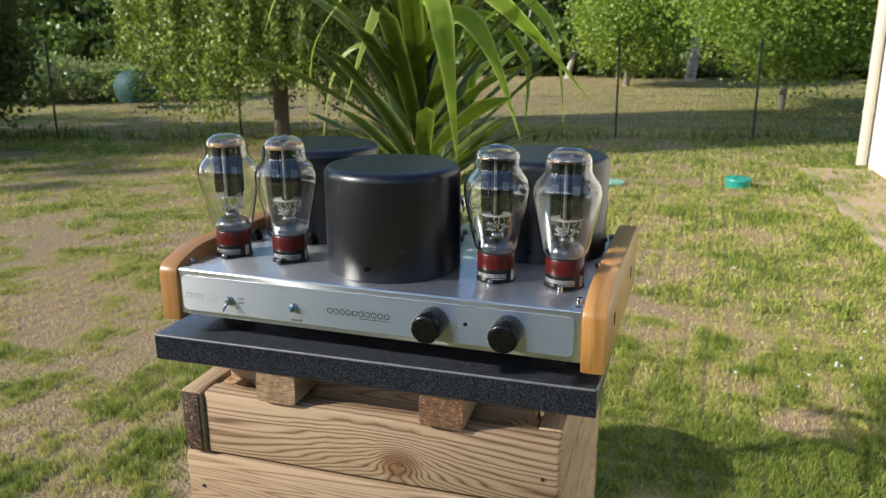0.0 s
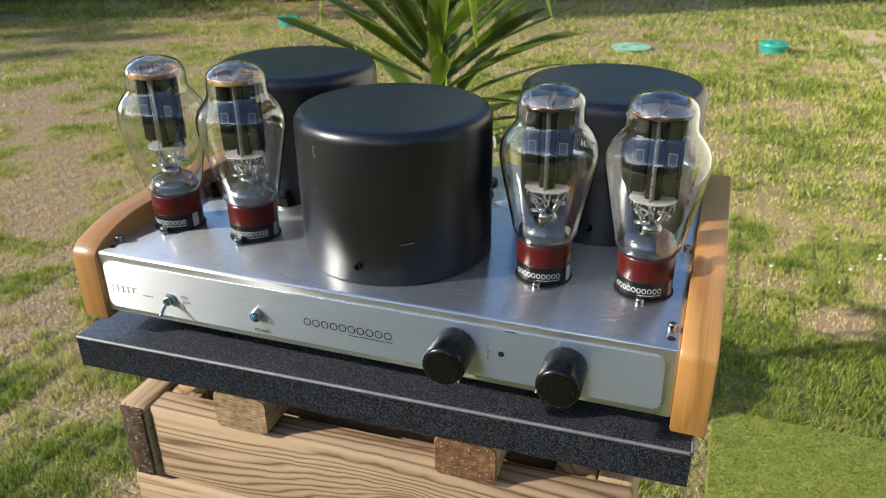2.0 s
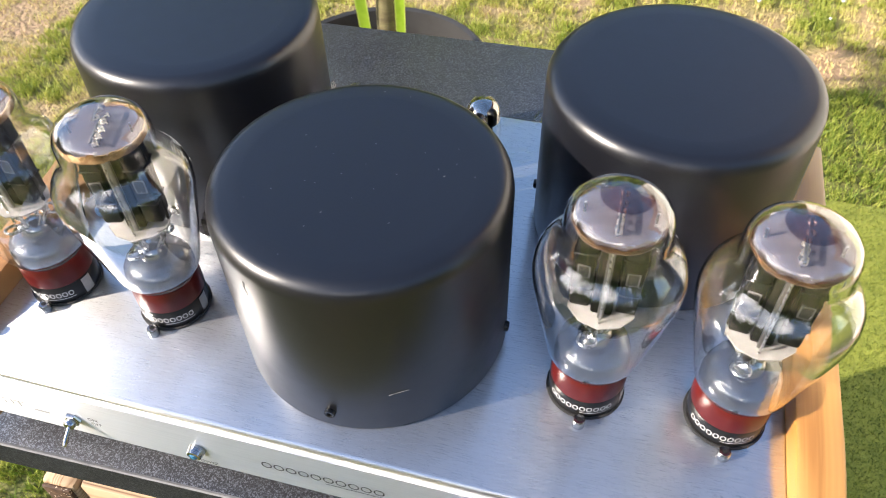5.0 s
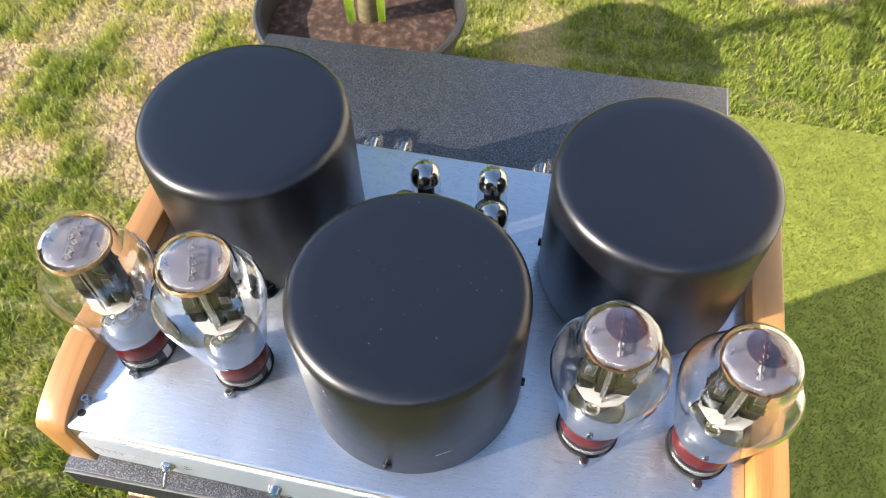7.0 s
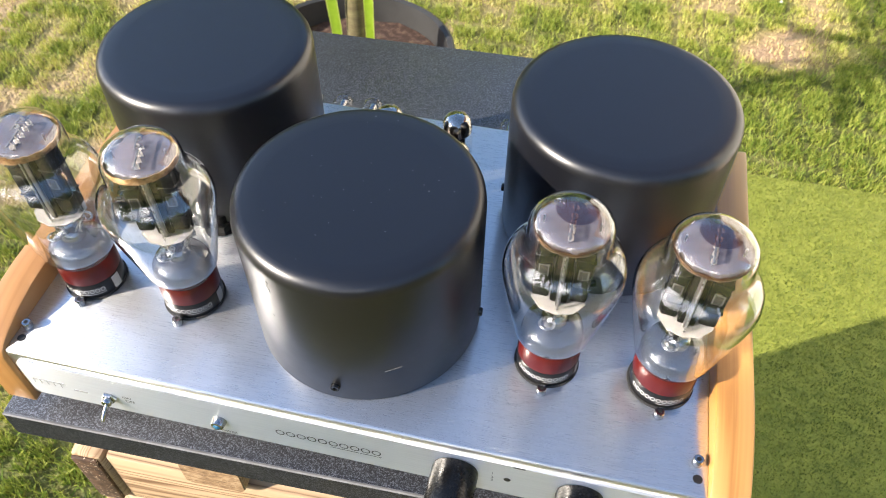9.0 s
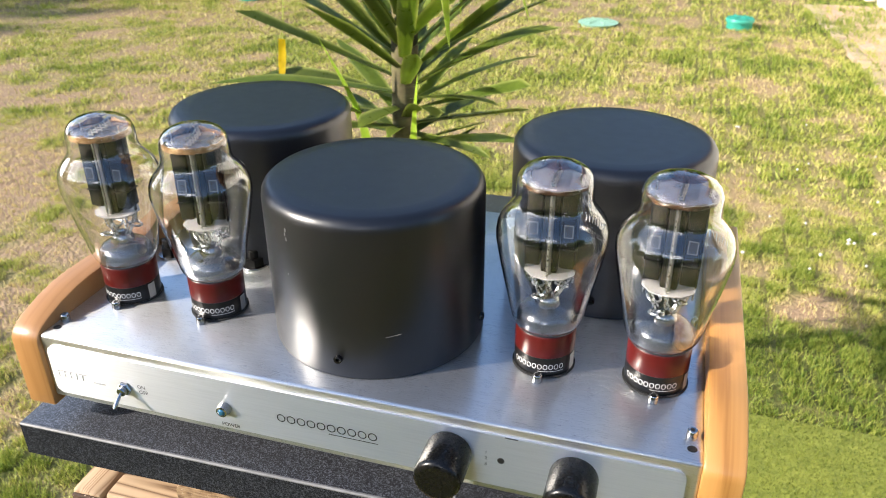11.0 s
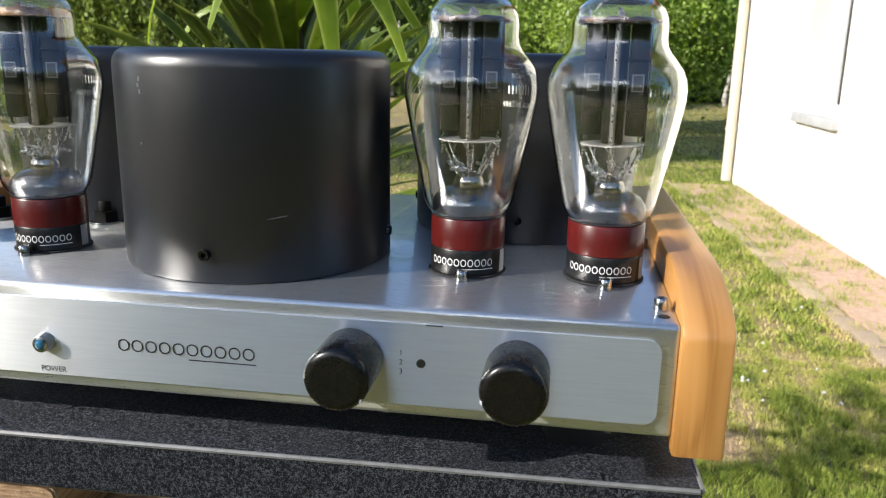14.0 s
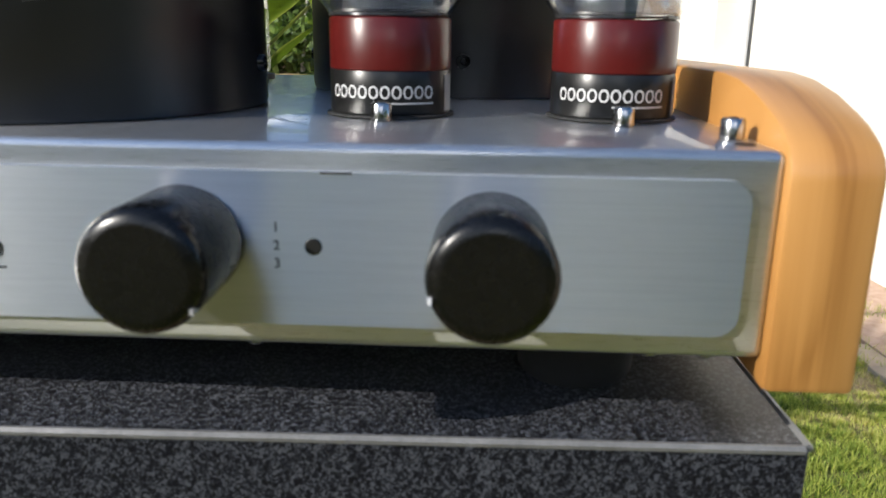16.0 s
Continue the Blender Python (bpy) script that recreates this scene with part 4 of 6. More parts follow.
for x in (-0.02, 0.085, 0.186, 0.196):
    part("rivet", lathe([(0.0, -0.0035), (0.003, -0.0028), (0.0042, 0.0002)], 14), "chrome", amp, "", Matrix.Translation((x, 0.012, LOW)))

# adjuster bolts beside the left-hand valves
for x, y in ((-0.182, 0.116), (-0.114, 0.119)):
    bolt = part("adjuster", lathe([(0.0, 0.0005), (0.0095, 0.0005), (0.0095, 0.0018), (0.0, 0.0018)], 20), "chrome", amp, "dark nut on a threaded adjuster", Matrix.Translation((x, y, 0)))
    part("nut", lathe([(0.0, 0.0018), (0.0072, 0.0018), (0.0072, 0.0075), (0.0, 0.0075)], 6), "anode", bolt)
    part("stud", lathe([(0.0042, 0.0075), (0.0042, 0.0125), (0.0036, 0.0135), (0.0, 0.0135)], 12), "anode", bolt)

# screw heads showing under the front edge
for x in (0.083, 0.177, 0.190):
    part("screw", lathe([(0.0, LOW - 0.0019), (0.0016, LOW - 0.0016), (0.0026, LOW - 0.0006), (0.0027, LOW + 0.0004), (0.0, LOW + 0.0004)], 14), "chrome", amp, "small chrome screw head", Matrix.Translation((x, 0.005, 0)))

# controls on the front
knob_prof = [(0.0, 0.027), (0.0100, 0.027), (0.0116, 0.0266), (0.0128, 0.0254), (0.0133, 0.0234), (0.0131, 0.002), (0.0127, 0.0006), (0.0, 0.0006)]
for x, mark in ((0.070, -35), (0.139, 197)):
    kn = part("knob", lathe(knob_prof, 56, "-Y"), "knob", amp, "black turned knob", Matrix.Translation((x, -0.0015, -0.0224)))
    a = radians(mark)
    part("pointer", box(-0.0004, 0.0004, -0.0270, -0.0240, -0.0006, 0.0006), "whiteink" if mark > 0 else "greyink", kn, "", Matrix.Translation((0.0126 * math.cos(a), 0, 0.0130 * math.sin(a))))
part("sensor_window", lathe([(0.0, 0.0004), (0.0017, 0.0004), (0.0020, 0.0001)], 20, "-Y"), "ink", amp, "", Matrix.Translation((0.099, -0.0015, -0.0233)))
toggle = part("power_switch", lathe([(0.0, 0.0024), (0.0040, 0.0024), (0.0046, 0.0018), (0.0048, 0.0002)], 6, "-Y"), "chrome", amp, "chrome toggle switch set to off", Matrix.Translation((-0.142, -0.0015, -0.0275)))
part("bushing", lathe([(0.0, 0.0055), (0.0026, 0.0055), (0.0030, 0.005), (0.0030, 0.0024)], 16, "-Y"), "chrome", toggle)
part("lever", tube([(0, -0.004, 0), (0.0, -0.0080, -0.0026), (0.0, -0.0122, -0.0056), (0.0, -0.0134, -0.0066)], 0.001, 10, None, [0.0009, 0.0011, 0.0014, 0.0010]), "chrome", toggle)
led = part("power_lamp", lathe([(0.0026, 0.0052), (0.0036, 0.0048), (0.0042, 0.002), (0.0044, 0.0002)], 24, "-Y"), "chrome", amp, "blue jewel lamp in a chrome bezel", Matrix.Translation((-0.0712, -0.0015, -0.0265)))
part("lens", lathe([(0.0, 0.0062), (0.0013, 0.0060), (0.0024, 0.0052), (0.0027, 0.0046)], 20, "-Y"), "led", led)
YF = -0.00175
part("slot", box(0.1010, 0.1080, YF - 0.0001, YF + 0.0003, -0.0066, -0.0062), "ink", amp)
part("print", lettering("ON", 0.0036), "ink", amp, "", Matrix.Translation((-0.1300, YF, -0.0245)))
part("print", lettering("OFF", 0.0036), "ink", amp, "", Matrix.Translation((-0.1290, YF, -0.0285)))
part("print", lettering("POWER", 0.0036), "ink", amp, "", Matrix.Translation((-0.0690, YF, -0.0395)))
for k, ch in enumerate("123"):
    part("print", lettering(ch, 0.0033), "ink", amp, "", Matrix.Translation((0.0906, YF, -0.0190 - 0.0042 * k)))


def outline_mark(w, h, t):
    """Small rounded frame, the plain stand-in for one mark of a maker's sign."""
    bm = bmesh.new()
    rim = []
    for s in (0, t):
        ring = []
        for k in range(16):
            a = 2 * math.pi * k / 16
            ca, sa = math.cos(a), math.sin(a)
            f = lambda v: math.copysign(abs(v) ** 0.95, v)
            ring.append(bm.verts.new(((w / 2 - s) * f(ca), 0, (h / 2 - s) * f(sa))))
        rim.append(ring)
    for k in range(16):
        bm.faces.new((rim[0][k], rim[0][(k + 1) % 16], rim[1][(k + 1) % 16], rim[1][k]))
    return bm


def maker_sign(parent, mat, x0, x1, h, t, y, z, curve=None):
    n = 10
    step = (x1 - x0) / n
    bm = bmesh.new()
    for k in range(n):
        one = outline_mark(step * 0.86, h, t)
        bmesh.ops.transform(one, matrix=Matrix.Translation((x0 + step * (k + 0.5), 0, 0)), verts=one.verts)
        me = bpy.data.meshes.new("t")
        one.to_mesh(me)
        one.free()
        bm.from_mesh(me)
        bpy.data.meshes.remove(me)
    ux0 = x0 + (x1 - x0) * 0.52
    vs = [bm.verts.new((ux0 + (x1 - ux0) * i / 12, 0, zz)) for zz in (-h * 0.78, -h * 0.78 - t * 0.8) for i in range(13)]
    for i in range(12):
        bm.faces.new((vs[i], vs[i + 1], vs[14 + i], vs[13 + i]))
    if curve:
        for v in bm.verts:
            a = v.co.x / curve
            v.co.x, v.co.y = curve * math.sin(a), -curve * math.cos(a)
    sign = part("maker_sign", bm, mat, parent, "row of small outlined marks with an underline", Matrix.Translation((0, y, z)), smooth=False)
    return tagged(sign, "row of small outlined marks with an underline", kind="stuff")


maker_sign(amp, "ink", -0.0370, 0.0272, 0.0056, 0.00062, YF, -0.0254)
bm = box(-0.192, -0.170, YF - 0.0001, YF + 0.0001, -0.0243, -0.0240)
for k in range(5):
    box(-0.192 + 0.0045 * k, -0.1917 + 0.0045 * k, YF - 0.0001, YF + 0.0001, -0.0290, -0.0240, bm=bm)
box(-0.166, -0.157, YF - 0.0001, YF + 0.0001, -0.0290, -0.0282, bm=bm)
part("model_sign", bm, "greyink", amp, "thin grey bars of a model name", smooth=False)

# rear terminals
for x in (-0.104, -0.080, -0.056, 0.053, 0.077, 0.101):
    bp_ = part("binding_post", lathe([(0.0, 0.017), (0.0050, 0.0165), (0.0076, 0.015), (0.0080, 0.013), (0.0080, 0.006), (0.0070, 0.004), (0.0060, 0.0005), (0.0, 0.0005)], 16), "clear", amp, "clear plastic speaker terminal", Matrix.Translation((x, DEPTH, -0.0095)) @ pose(0, 0, 0, -90, 0, 0))
    part("core", lathe([(0.0, 0.014), (0.0030, 0.014), (0.0030, 0.0), (0.0, 0.0)], 10), "chrome", bp_)


# ---------------------------------------------------------------- valves
def outset(profile, d):
    out = []
    for i, (r, h) in enumerate(profile):
        a, b = profile[max(i - 1, 0)], profile[min(i + 1, len(profile) - 1)]
        dr, dh = b[0] - a[0], b[1] - a[1]
        k = math.hypot(dr, dh) or 1
        out.append((max(r - d * dh / k, 0.0) if r > 1e-6 else 0.0, h + d * dr / k))
    return out


BULB = [(0.0160, 0.0270), (0.0178, 0.0290), (0.0200, 0.0322), (0.0212, 0.0355), (0.0222, 0.041), (0.0238, 0.049), (0.0258, 0.059), (0.0278, 0.069), (0.0296, 0.079),
        (0.0307, 0.086), (0.0309, 0.091), (0.0302, 0.096), (0.0284, 0.1005), (0.0256, 0.1045), (0.0230, 0.1078), (0.0214, 0.1108), (0.0208, 0.1140), (0.0208, 0.1200),
        (0.0203, 0.1240), (0.0188, 0.1275), (0.0160, 0.1305), (0.0115, 0.1328), (0.0060, 0.1342), (0.0, 0.1346)]


BULB = [(r, 0.0270 + (h - 0.0270) * 0.938) for r, h in BULB]


def power_valve(turn):
    v = thing("power_valve", AMP, "large clear-glass power valve on an oxblood and black base", "vacuum tube", "power valves on the amplifier")
    part("socket_ring", lathe([(0.0182, 0.0003), (0.0187, 0.0004), (0.0187, 0.0008), (0.0182, 0.0010), (0.0175, 0.0010)], 40), "rubber", v)
    base = part("base_band", lathe([(0.0174, 0.0010), (0.0176, 0.0014), (0.0176, 0.0128), (0.0174, 0.0131)], 48), "blackbase", v, "black band of the base")
    maker_sign(base, "baseink", -0.0175, 0.0150, 0.0036, 0.00050, 0, 0.0074, 0.01775)
    bm = bmesh.new()
    a0, a1 = radians(66), radians(84)
    for zz0, zz1 in ((0.0018, 0.0122),):
        vs = [bm.verts.new((0.0178 * math.sin(a0 + (a1 - a0) * i / 6), -0.0178 * math.cos(a0 + (a1 - a0) * i / 6), z)) for z in (zz0, zz1) for i in range(7)]
        for i in range(6):
            bm.faces.new((vs[i], vs[i + 1], vs[8 + i], vs[7 + i]))
    part("sticker", bm, "paper", base, "small pale sticker")
    part("base", lathe([(0.0174, 0.0131), (0.0177, 0.0134), (0.0177, 0.0268), (0.0172, 0.0275), (0.0150, 0.0277)], 48), "redbase", v, "glossy oxblood base")
    inside = outset(BULB, 0.0008)
    glass = part("bulb", lathe(BULB + inside[::-1] + BULB[:1], 72), "blown", v, "clear shouldered glass bulb")
    glass.visible_shadow = False
    # silvered flare of the stem, with the getter ring on it
    flare = part("flare", lathe([(0.0174, 0.0289), (0.0174, 0.0320), (0.0168, 0.0352), (0.0150, 0.0382), (0.0118, 0.0402), (0.0080, 0.0412)], 40), "flare", v, "grey glass flare of the stem")
    flare.visible_shadow = False
    part("stem_rim", lathe([(0.0176, 0.0278), (0.0178, 0.0284), (0.0165, 0.0288), (0.0, 0.0288)], 40), "smoke", v, "smoky disc under the flare")
    part("press_dome", lathe([(0.0070, 0.0405), (0.0073, 0.0425), (0.0066, 0.0452), (0.0046, 0.0472), (0.0020, 0.0481), (0.0, 0.0482)], 28), "getter", v, "small mirrored dome over the flare")
    for k, (gx_, gy_) in enumerate(((-0.0035, -0.0098), (0.0062, 0.0075), (-0.0075, 0.0060))):
        loop = [(gx_ + 0.0038 * math.cos(q), gy_ + 0.0038 * math.sin(q), 0.0500 - 0.0010 * math.sin(q + k)) for q in np.linspace(0, 6.2832, 19)]
        part("getter_ring", tube(loop, 0.00075, 8), "wire", v, "bright getter ring over the flare")
        part("ring_stay", tube([(gx_ * 0.5, gy_ * 0.5, 0.0455), (gx_ * 0.8, gy_ * 0.75, 0.0490)], 0.0006, 6), "wire", v)
    # electrode cage: dark middle column, a broad wing to each side, a channel down the front
    place = pose(0, 0, 0, 0, 0, turn)
    part("anode_column", box(-0.0046, 0.0046, -0.0052, 0.0052, 0.0630, 0.1150, 0.0012, 2), "anode", v, "dark middle column of the anode", place)
    for sx in (-1, 1):
        wing = box(sx * 0.0096 - 0.0044, sx * 0.0096 + 0.0044, -0.0058, 0.0058, 0.0668, 0.1150, 0.0014, 2)
        box(sx * 0.0096 - 0.0050, sx * 0.0096 + 0.0050, -0.0063, 0.0063, 0.0780, 0.0790, 0.0004, 1, bm=wing)
        box(sx * 0.0096 - 0.0050, sx * 0.0096 + 0.0050, -0.0063, 0.0063, 0.0990, 0.1000, 0.0004, 1, bm=wing)
        box(sx * 0.0138 - 0.0006, sx * 0.0138 + 0.0006, -0.0008, 0.0008, 0.0640, 0.1150, 0.0003, 1, bm=wing)
        part("anode_wing", wing, "anode", v, "dark flat anode box with two ribs", place)
        part("window_frame", rounded_plate(sx * 0.0096 - 0.0026, sx * 0.0096 + 0.0026, 0.0862, 0.0938, 0.0004, -0.0061, -0.0057), "channel", v, "", place)
        part("window", rounded_plate(sx * 0.0096 - 0.0020, sx * 0.0096 + 0.0020, 0.0868, 0.0932, 0.0003, -0.0063, -0.0060), "ink", v, "", place)
    for sy in (-1, 1):
        part("channel", box(-0.0013, 0.0013, min(sy * 0.0054, sy * 0.0072), max(sy * 0.0054, sy * 0.0072), 0.0600, 0.1180, 0.0005, 2), "channel", v, "dull nickel channel down the anode", place)
    disc = bmesh.new()
    bmesh.ops.create_cone(disc, cap_ends=True, segments=10, radius1=0.0148, radius2=0.0148, depth=0.0006, matrix=Matrix.Translation((0, 0, 0.0626)) @ Matrix.Diagonal((1, 0.88, 1, 1)))
    part("lower_mica", disc, "palemica", v, "pale cut-cornered mica disc", place, smooth=False)
    part("upper_mica", lathe([(0.0, 0.1158), (0.0172, 0.1158), (0.0175, 0.1163), (0.0172, 0.1168), (0.0, 0.1168)], 28), "mica", v, "lilac-grey mica disc")
    rim = lathe([(0.0166, 0.1148), (0.0178, 0.1152), (0.0182, 0.1162), (0.0178, 0.1171), (0.0166, 0.1168)], 48)
    for q in rim.verts:
        q.co.z += 0.0009 * noise.noise(q.co * 260)
    part("scorched_rim", rim, "burnt", v, "brown scorched rim of the mica")
    for k in range(5):                     # small upright springs that hold the filament
        c = place @ Vector((0.0004, (k - 2) * 0.0046, 0.1168))
        coil = [(c.x + 0.0011 * math.cos(q), c.y + 0.0011 * math.sin(q), c.z + 0.00024 * q) for q in np.linspace(0, 12.566, 22)]
        part("filament_spring", tube(coil + [(c.x, c.y, c.z + 0.0046)], 0.00036, 6), "spring", v, "bright filament spring")
    part("spring_bar", box(-0.0006, 0.0006, -0.0125, 0.0125, 0.1205, 0.1214, 0.0002, 1), "channel", v, "", place)
    for sx, sy in ((0.0132, 0.0), (-0.0132, 0.0), (0.0, 0.0100), (0.0, -0.0100)):
        c = place @ Vector((sx, sy, 0))
        part("support_rod", tube([(c.x, c.y, 0.0560), (c.x, c.y, 0.1212)], 0.00055, 8), "wire", v)
        part("lead", tube([(c.x, c.y, 0.0622), (c.x * 0.75, c.y * 0.75 + 0.001, 0.0545), (c.x * 0.42, c.y * 0.42, 0.0462)], 0.00055, 6), "wire", v)
    for k in range(6):
        a = 2 * math.pi * k / 6 + 0.3
        part("lead", tube([(0.0105 * math.cos(a), 0.0080 * math.sin(a), 0.0622), (0.0085 * math.cos(a + 0.5), 0.0075 * math.sin(a + 0.5), 0.0540), (0.0050 * math.cos(a), 0.0030 * math.sin(a), 0.0462)], 0.0005, 6), "wire", v)
    # printing on the back of the bulb, seen through the glass
    for text, z, size in (("Electron", 0.0965, 0.0050), ("Tube", 0.0920, 0.0050), ("MADE IN CHINA", 0.0775, 0.0036)):
        bm = lettering(text, size)
        r = 0.0312 if z < 0.095 else 0.0300
        for vtx in bm.verts:
            a = -vtx.co.x / 0.0305 + radians(43)
            zz = vtx.co.z + z
            rr = np.interp(zz, [h for _, h in BULB], [q for q, _ in BULB]) + 0.0002
            vtx.co = (rr * math.sin(a), rr * math.cos(a), zz)
        part("bulb_print", bm, "signink", v, "white printing on the glass", smooth=False)
    bm = bmesh.new()
    for k in range(7):
        a0 = radians(43 - 14 + 4.4 * k)
        vs = [bm.verts.new((0.03125 * math.sin(a0 + q), 0.03125 * math.cos(a0 + q), z)) for z in (0.0825, 0.0865) for q in (0, 0.028)]
        bm.faces.new((vs[0], vs[1], vs[3], vs[2]))
    part("bulb_print", bm, "signink", v, "white bars on the glass", smooth=False)
    return v


def tan_band(valve):
    """Ragged tan edge of the upper mica, as two of the valves have it."""
    bm = bmesh.new()
    for k in range(40):
        a0, a1 = 2 * math.pi * k / 40, 2 * math.pi * (k + 1) / 40
        z0, z1 = 0.1150 + 0.0008 * noise.noise((k * 0.7, 3, 0)), 0.1188 + 0.0022 * noise.noise((k * 0.45, 0, 5))
        r = 0.0186 + 0.0004 * noise.noise((k * 0.9, 7, 1))
        bm.faces.new([bm.verts.new((r * math.cos(a), r * math.sin(a), z)) for a, z in ((a0, z0), (a1, z0), (a1, z1), (a0, z1))])
    bmesh.ops.remove_doubles(bm, verts=bm.verts, dist=0.00002)
    bmesh.ops.solidify(bm, geom=bm.faces, thickness=0.0004)
    part("mica_edge", bm, "tanmica", valve, "ragged tan scorched edge of the mica", smooth=False)


first_valve = power_valve(0)
VALVES = ((-0.1750, 0.0620, 8), (-0.1088, 0.0625, 20), (0.1090, 0.0648, -4), (0.1738, 0.0655, -10))
first_valve.matrix_basis = AMP @ pose(*VALVES[0][:2], 0, 0, 0, VALVES[0][2] - 4)
for x, y, a in VALVES[1:]:
    made = copy_thing(first_valve, AMP @ pose(x, y, 0, 0, 0, a - 4 if x < 0 else a + 4))
    if x < 0:
        tan_band(made)
    if x > 0:                          # these two carry a dark flash inside the dome
        flash = part("getter_flash", lathe([(0.0, 0.1262), (0.0035, 0.1261), (0.0070, 0.1256), (0.0100, 0.1247)], 40, offset=(0.0012, 0.0035, 0)), "flash", made, "dark brown getter flash inside the dome")
        flash.visible_shadow = False

tan_band(first_valve)

SMALL = [(0.0098, 0.003), (0.0106, 0.006), (0.0106, 0.036), (0.0100, 0.0405), (0.0080, 0.0438), (0.0048, 0.0456), (0.0018, 0.0464), (0.0010, 0.0482), (0.0006, 0.0500), (0.0, 0.0505)]


def signal_valve():
    v = thing("signal_valve", AMP, "small glass signal valve with a mirrored dome top", "vacuum tube", "small valves behind the front cover")
    part("socket", lathe([(0.0, 0.0005), (0.0122, 0.0005), (0.0122, 0.0030), (0.0096, 0.0034), (0.0, 0.0034)], 24), "rubber", v)
    part("bulb", lathe(SMALL, 32), "glass", v)
    part("getter_dome", lathe([(0.0101, 0.0330), (0.0101, 0.0360), (0.0095, 0.0400), (0.0076, 0.0432), (0.0044, 0.0450), (0.0, 0.0459)], 32), "getter", v, "mirrored getter coating")
    part("anode", box(-0.0055, 0.0055, -0.003, 0.003, 0.008, 0.030, 0.0008), "anode", v)
    return v


sv = signal_valve()
sv.matrix_basis = AMP @ pose(-0.0230, 0.2080, 0)
for x, y in ((0.0235, 0.2120), (-0.030, 0.1800), (0.0280, 0.1830)):
    copy_thing(sv, AMP @ pose(x, y, 0))


# ---------------------------------------------------------------- potted palm-like plant
PX, PY = -0.425, 1.255
pot = thing("plant_pot", pose(PX - 0.012, PY - 0.015, 0), "large round dark grey plastic plant pot filled with soil", "plant pot")
part("body", lathe([(0.0, 0.0), (0.172, 0.0), (0.182, 0.01), (0.222, 0.355), (0.236, 0.360), (0.240, 0.372), (0.240, 0.388), (0.234, 0.392), (0.224, 0.388), (0.217, 0.33), (0.213, 0.30)], 64), "pot", pot)
bm = lathe([(0.0, 0.345), (0.06, 0.343), (0.12, 0.338), (0.17, 0.336), (0.2155, 0.332)], 48)
for v in bm.verts:
    v.co.z += 0.008 * noise.noise(v.co * 25)
part("soil", bm, "soil", pot, "dark brown potting soil")

plant = thing("yucca_plant", pose(PX, PY, 0.335), "leafy yucca with long arching strap leaves in a dark pot", "plant")
stem_pts = [(0.0, 0.0, 0.0), (0.005, 0.0, 0.2), (0.015, 0.005, 0.42), (0.02, 0.01, 0.62), (0.02, 0.01, 0.95)]
part("stem", tube(stem_pts, 0.03, 14, None, [0.024, 0.023, 0.026, 0.029, 0.020]), "stem", plant, "olive-brown ringed stem")


def strap_leaf(length, width, lift, droop, fold=0.25, seg=14, kink=None, twist=0.0, blunt=3.2):
    """Strap leaf growing along +x, arching over under its weight, with a channelled midrib."""
    bm = bmesh.new()
    across = bm.verts.layers.float.new("across")
    x, z, a = 0.0, 0.0, radians(lift)
    rows = []
    for i in range(seg + 1):
        t = i / seg
        w = width * (0.55 + 0.9 * t if t < 0.5 else 1.0) * min(1.0, (1 - t) * blunt + 0.015 + 0.03 * (blunt > 4))
        tw = twist * t
        up = Vector((-math.sin(a), 0, math.cos(a)))
        side = Vector((0, math.cos(tw), 0)) + up * math.sin(tw)
        c = Vector((x, 0, z))
        rows.append([bm.verts.new(c - side * w / 2 + up * fold * w * 0.5), bm.verts.new(c), bm.verts.new(c + side * w / 2 + up * fold * w * 0.5)])
        d = length / seg
        x += d * math.cos(a)
        z += d * math.sin(a)
        bend = radians(droop) / seg * (0.35 + 1.3 * t)
        if kink and abs(t - kink) < 0.6 / seg:
            bend += radians(60)
        a = max(a - bend, radians(-86))
    for r0, r1 in zip(rows, rows[1:]):
        for k in range(2):
            bm.faces.new((r0[k], r0[k + 1], r1[k + 1], r1[k]))
    for r0 in rows:
        r0[0][across] = r0[2][across] = 1.0
    bmesh.ops.solidify(bm, geom=bm.faces, thickness=0.0012)
    return bm


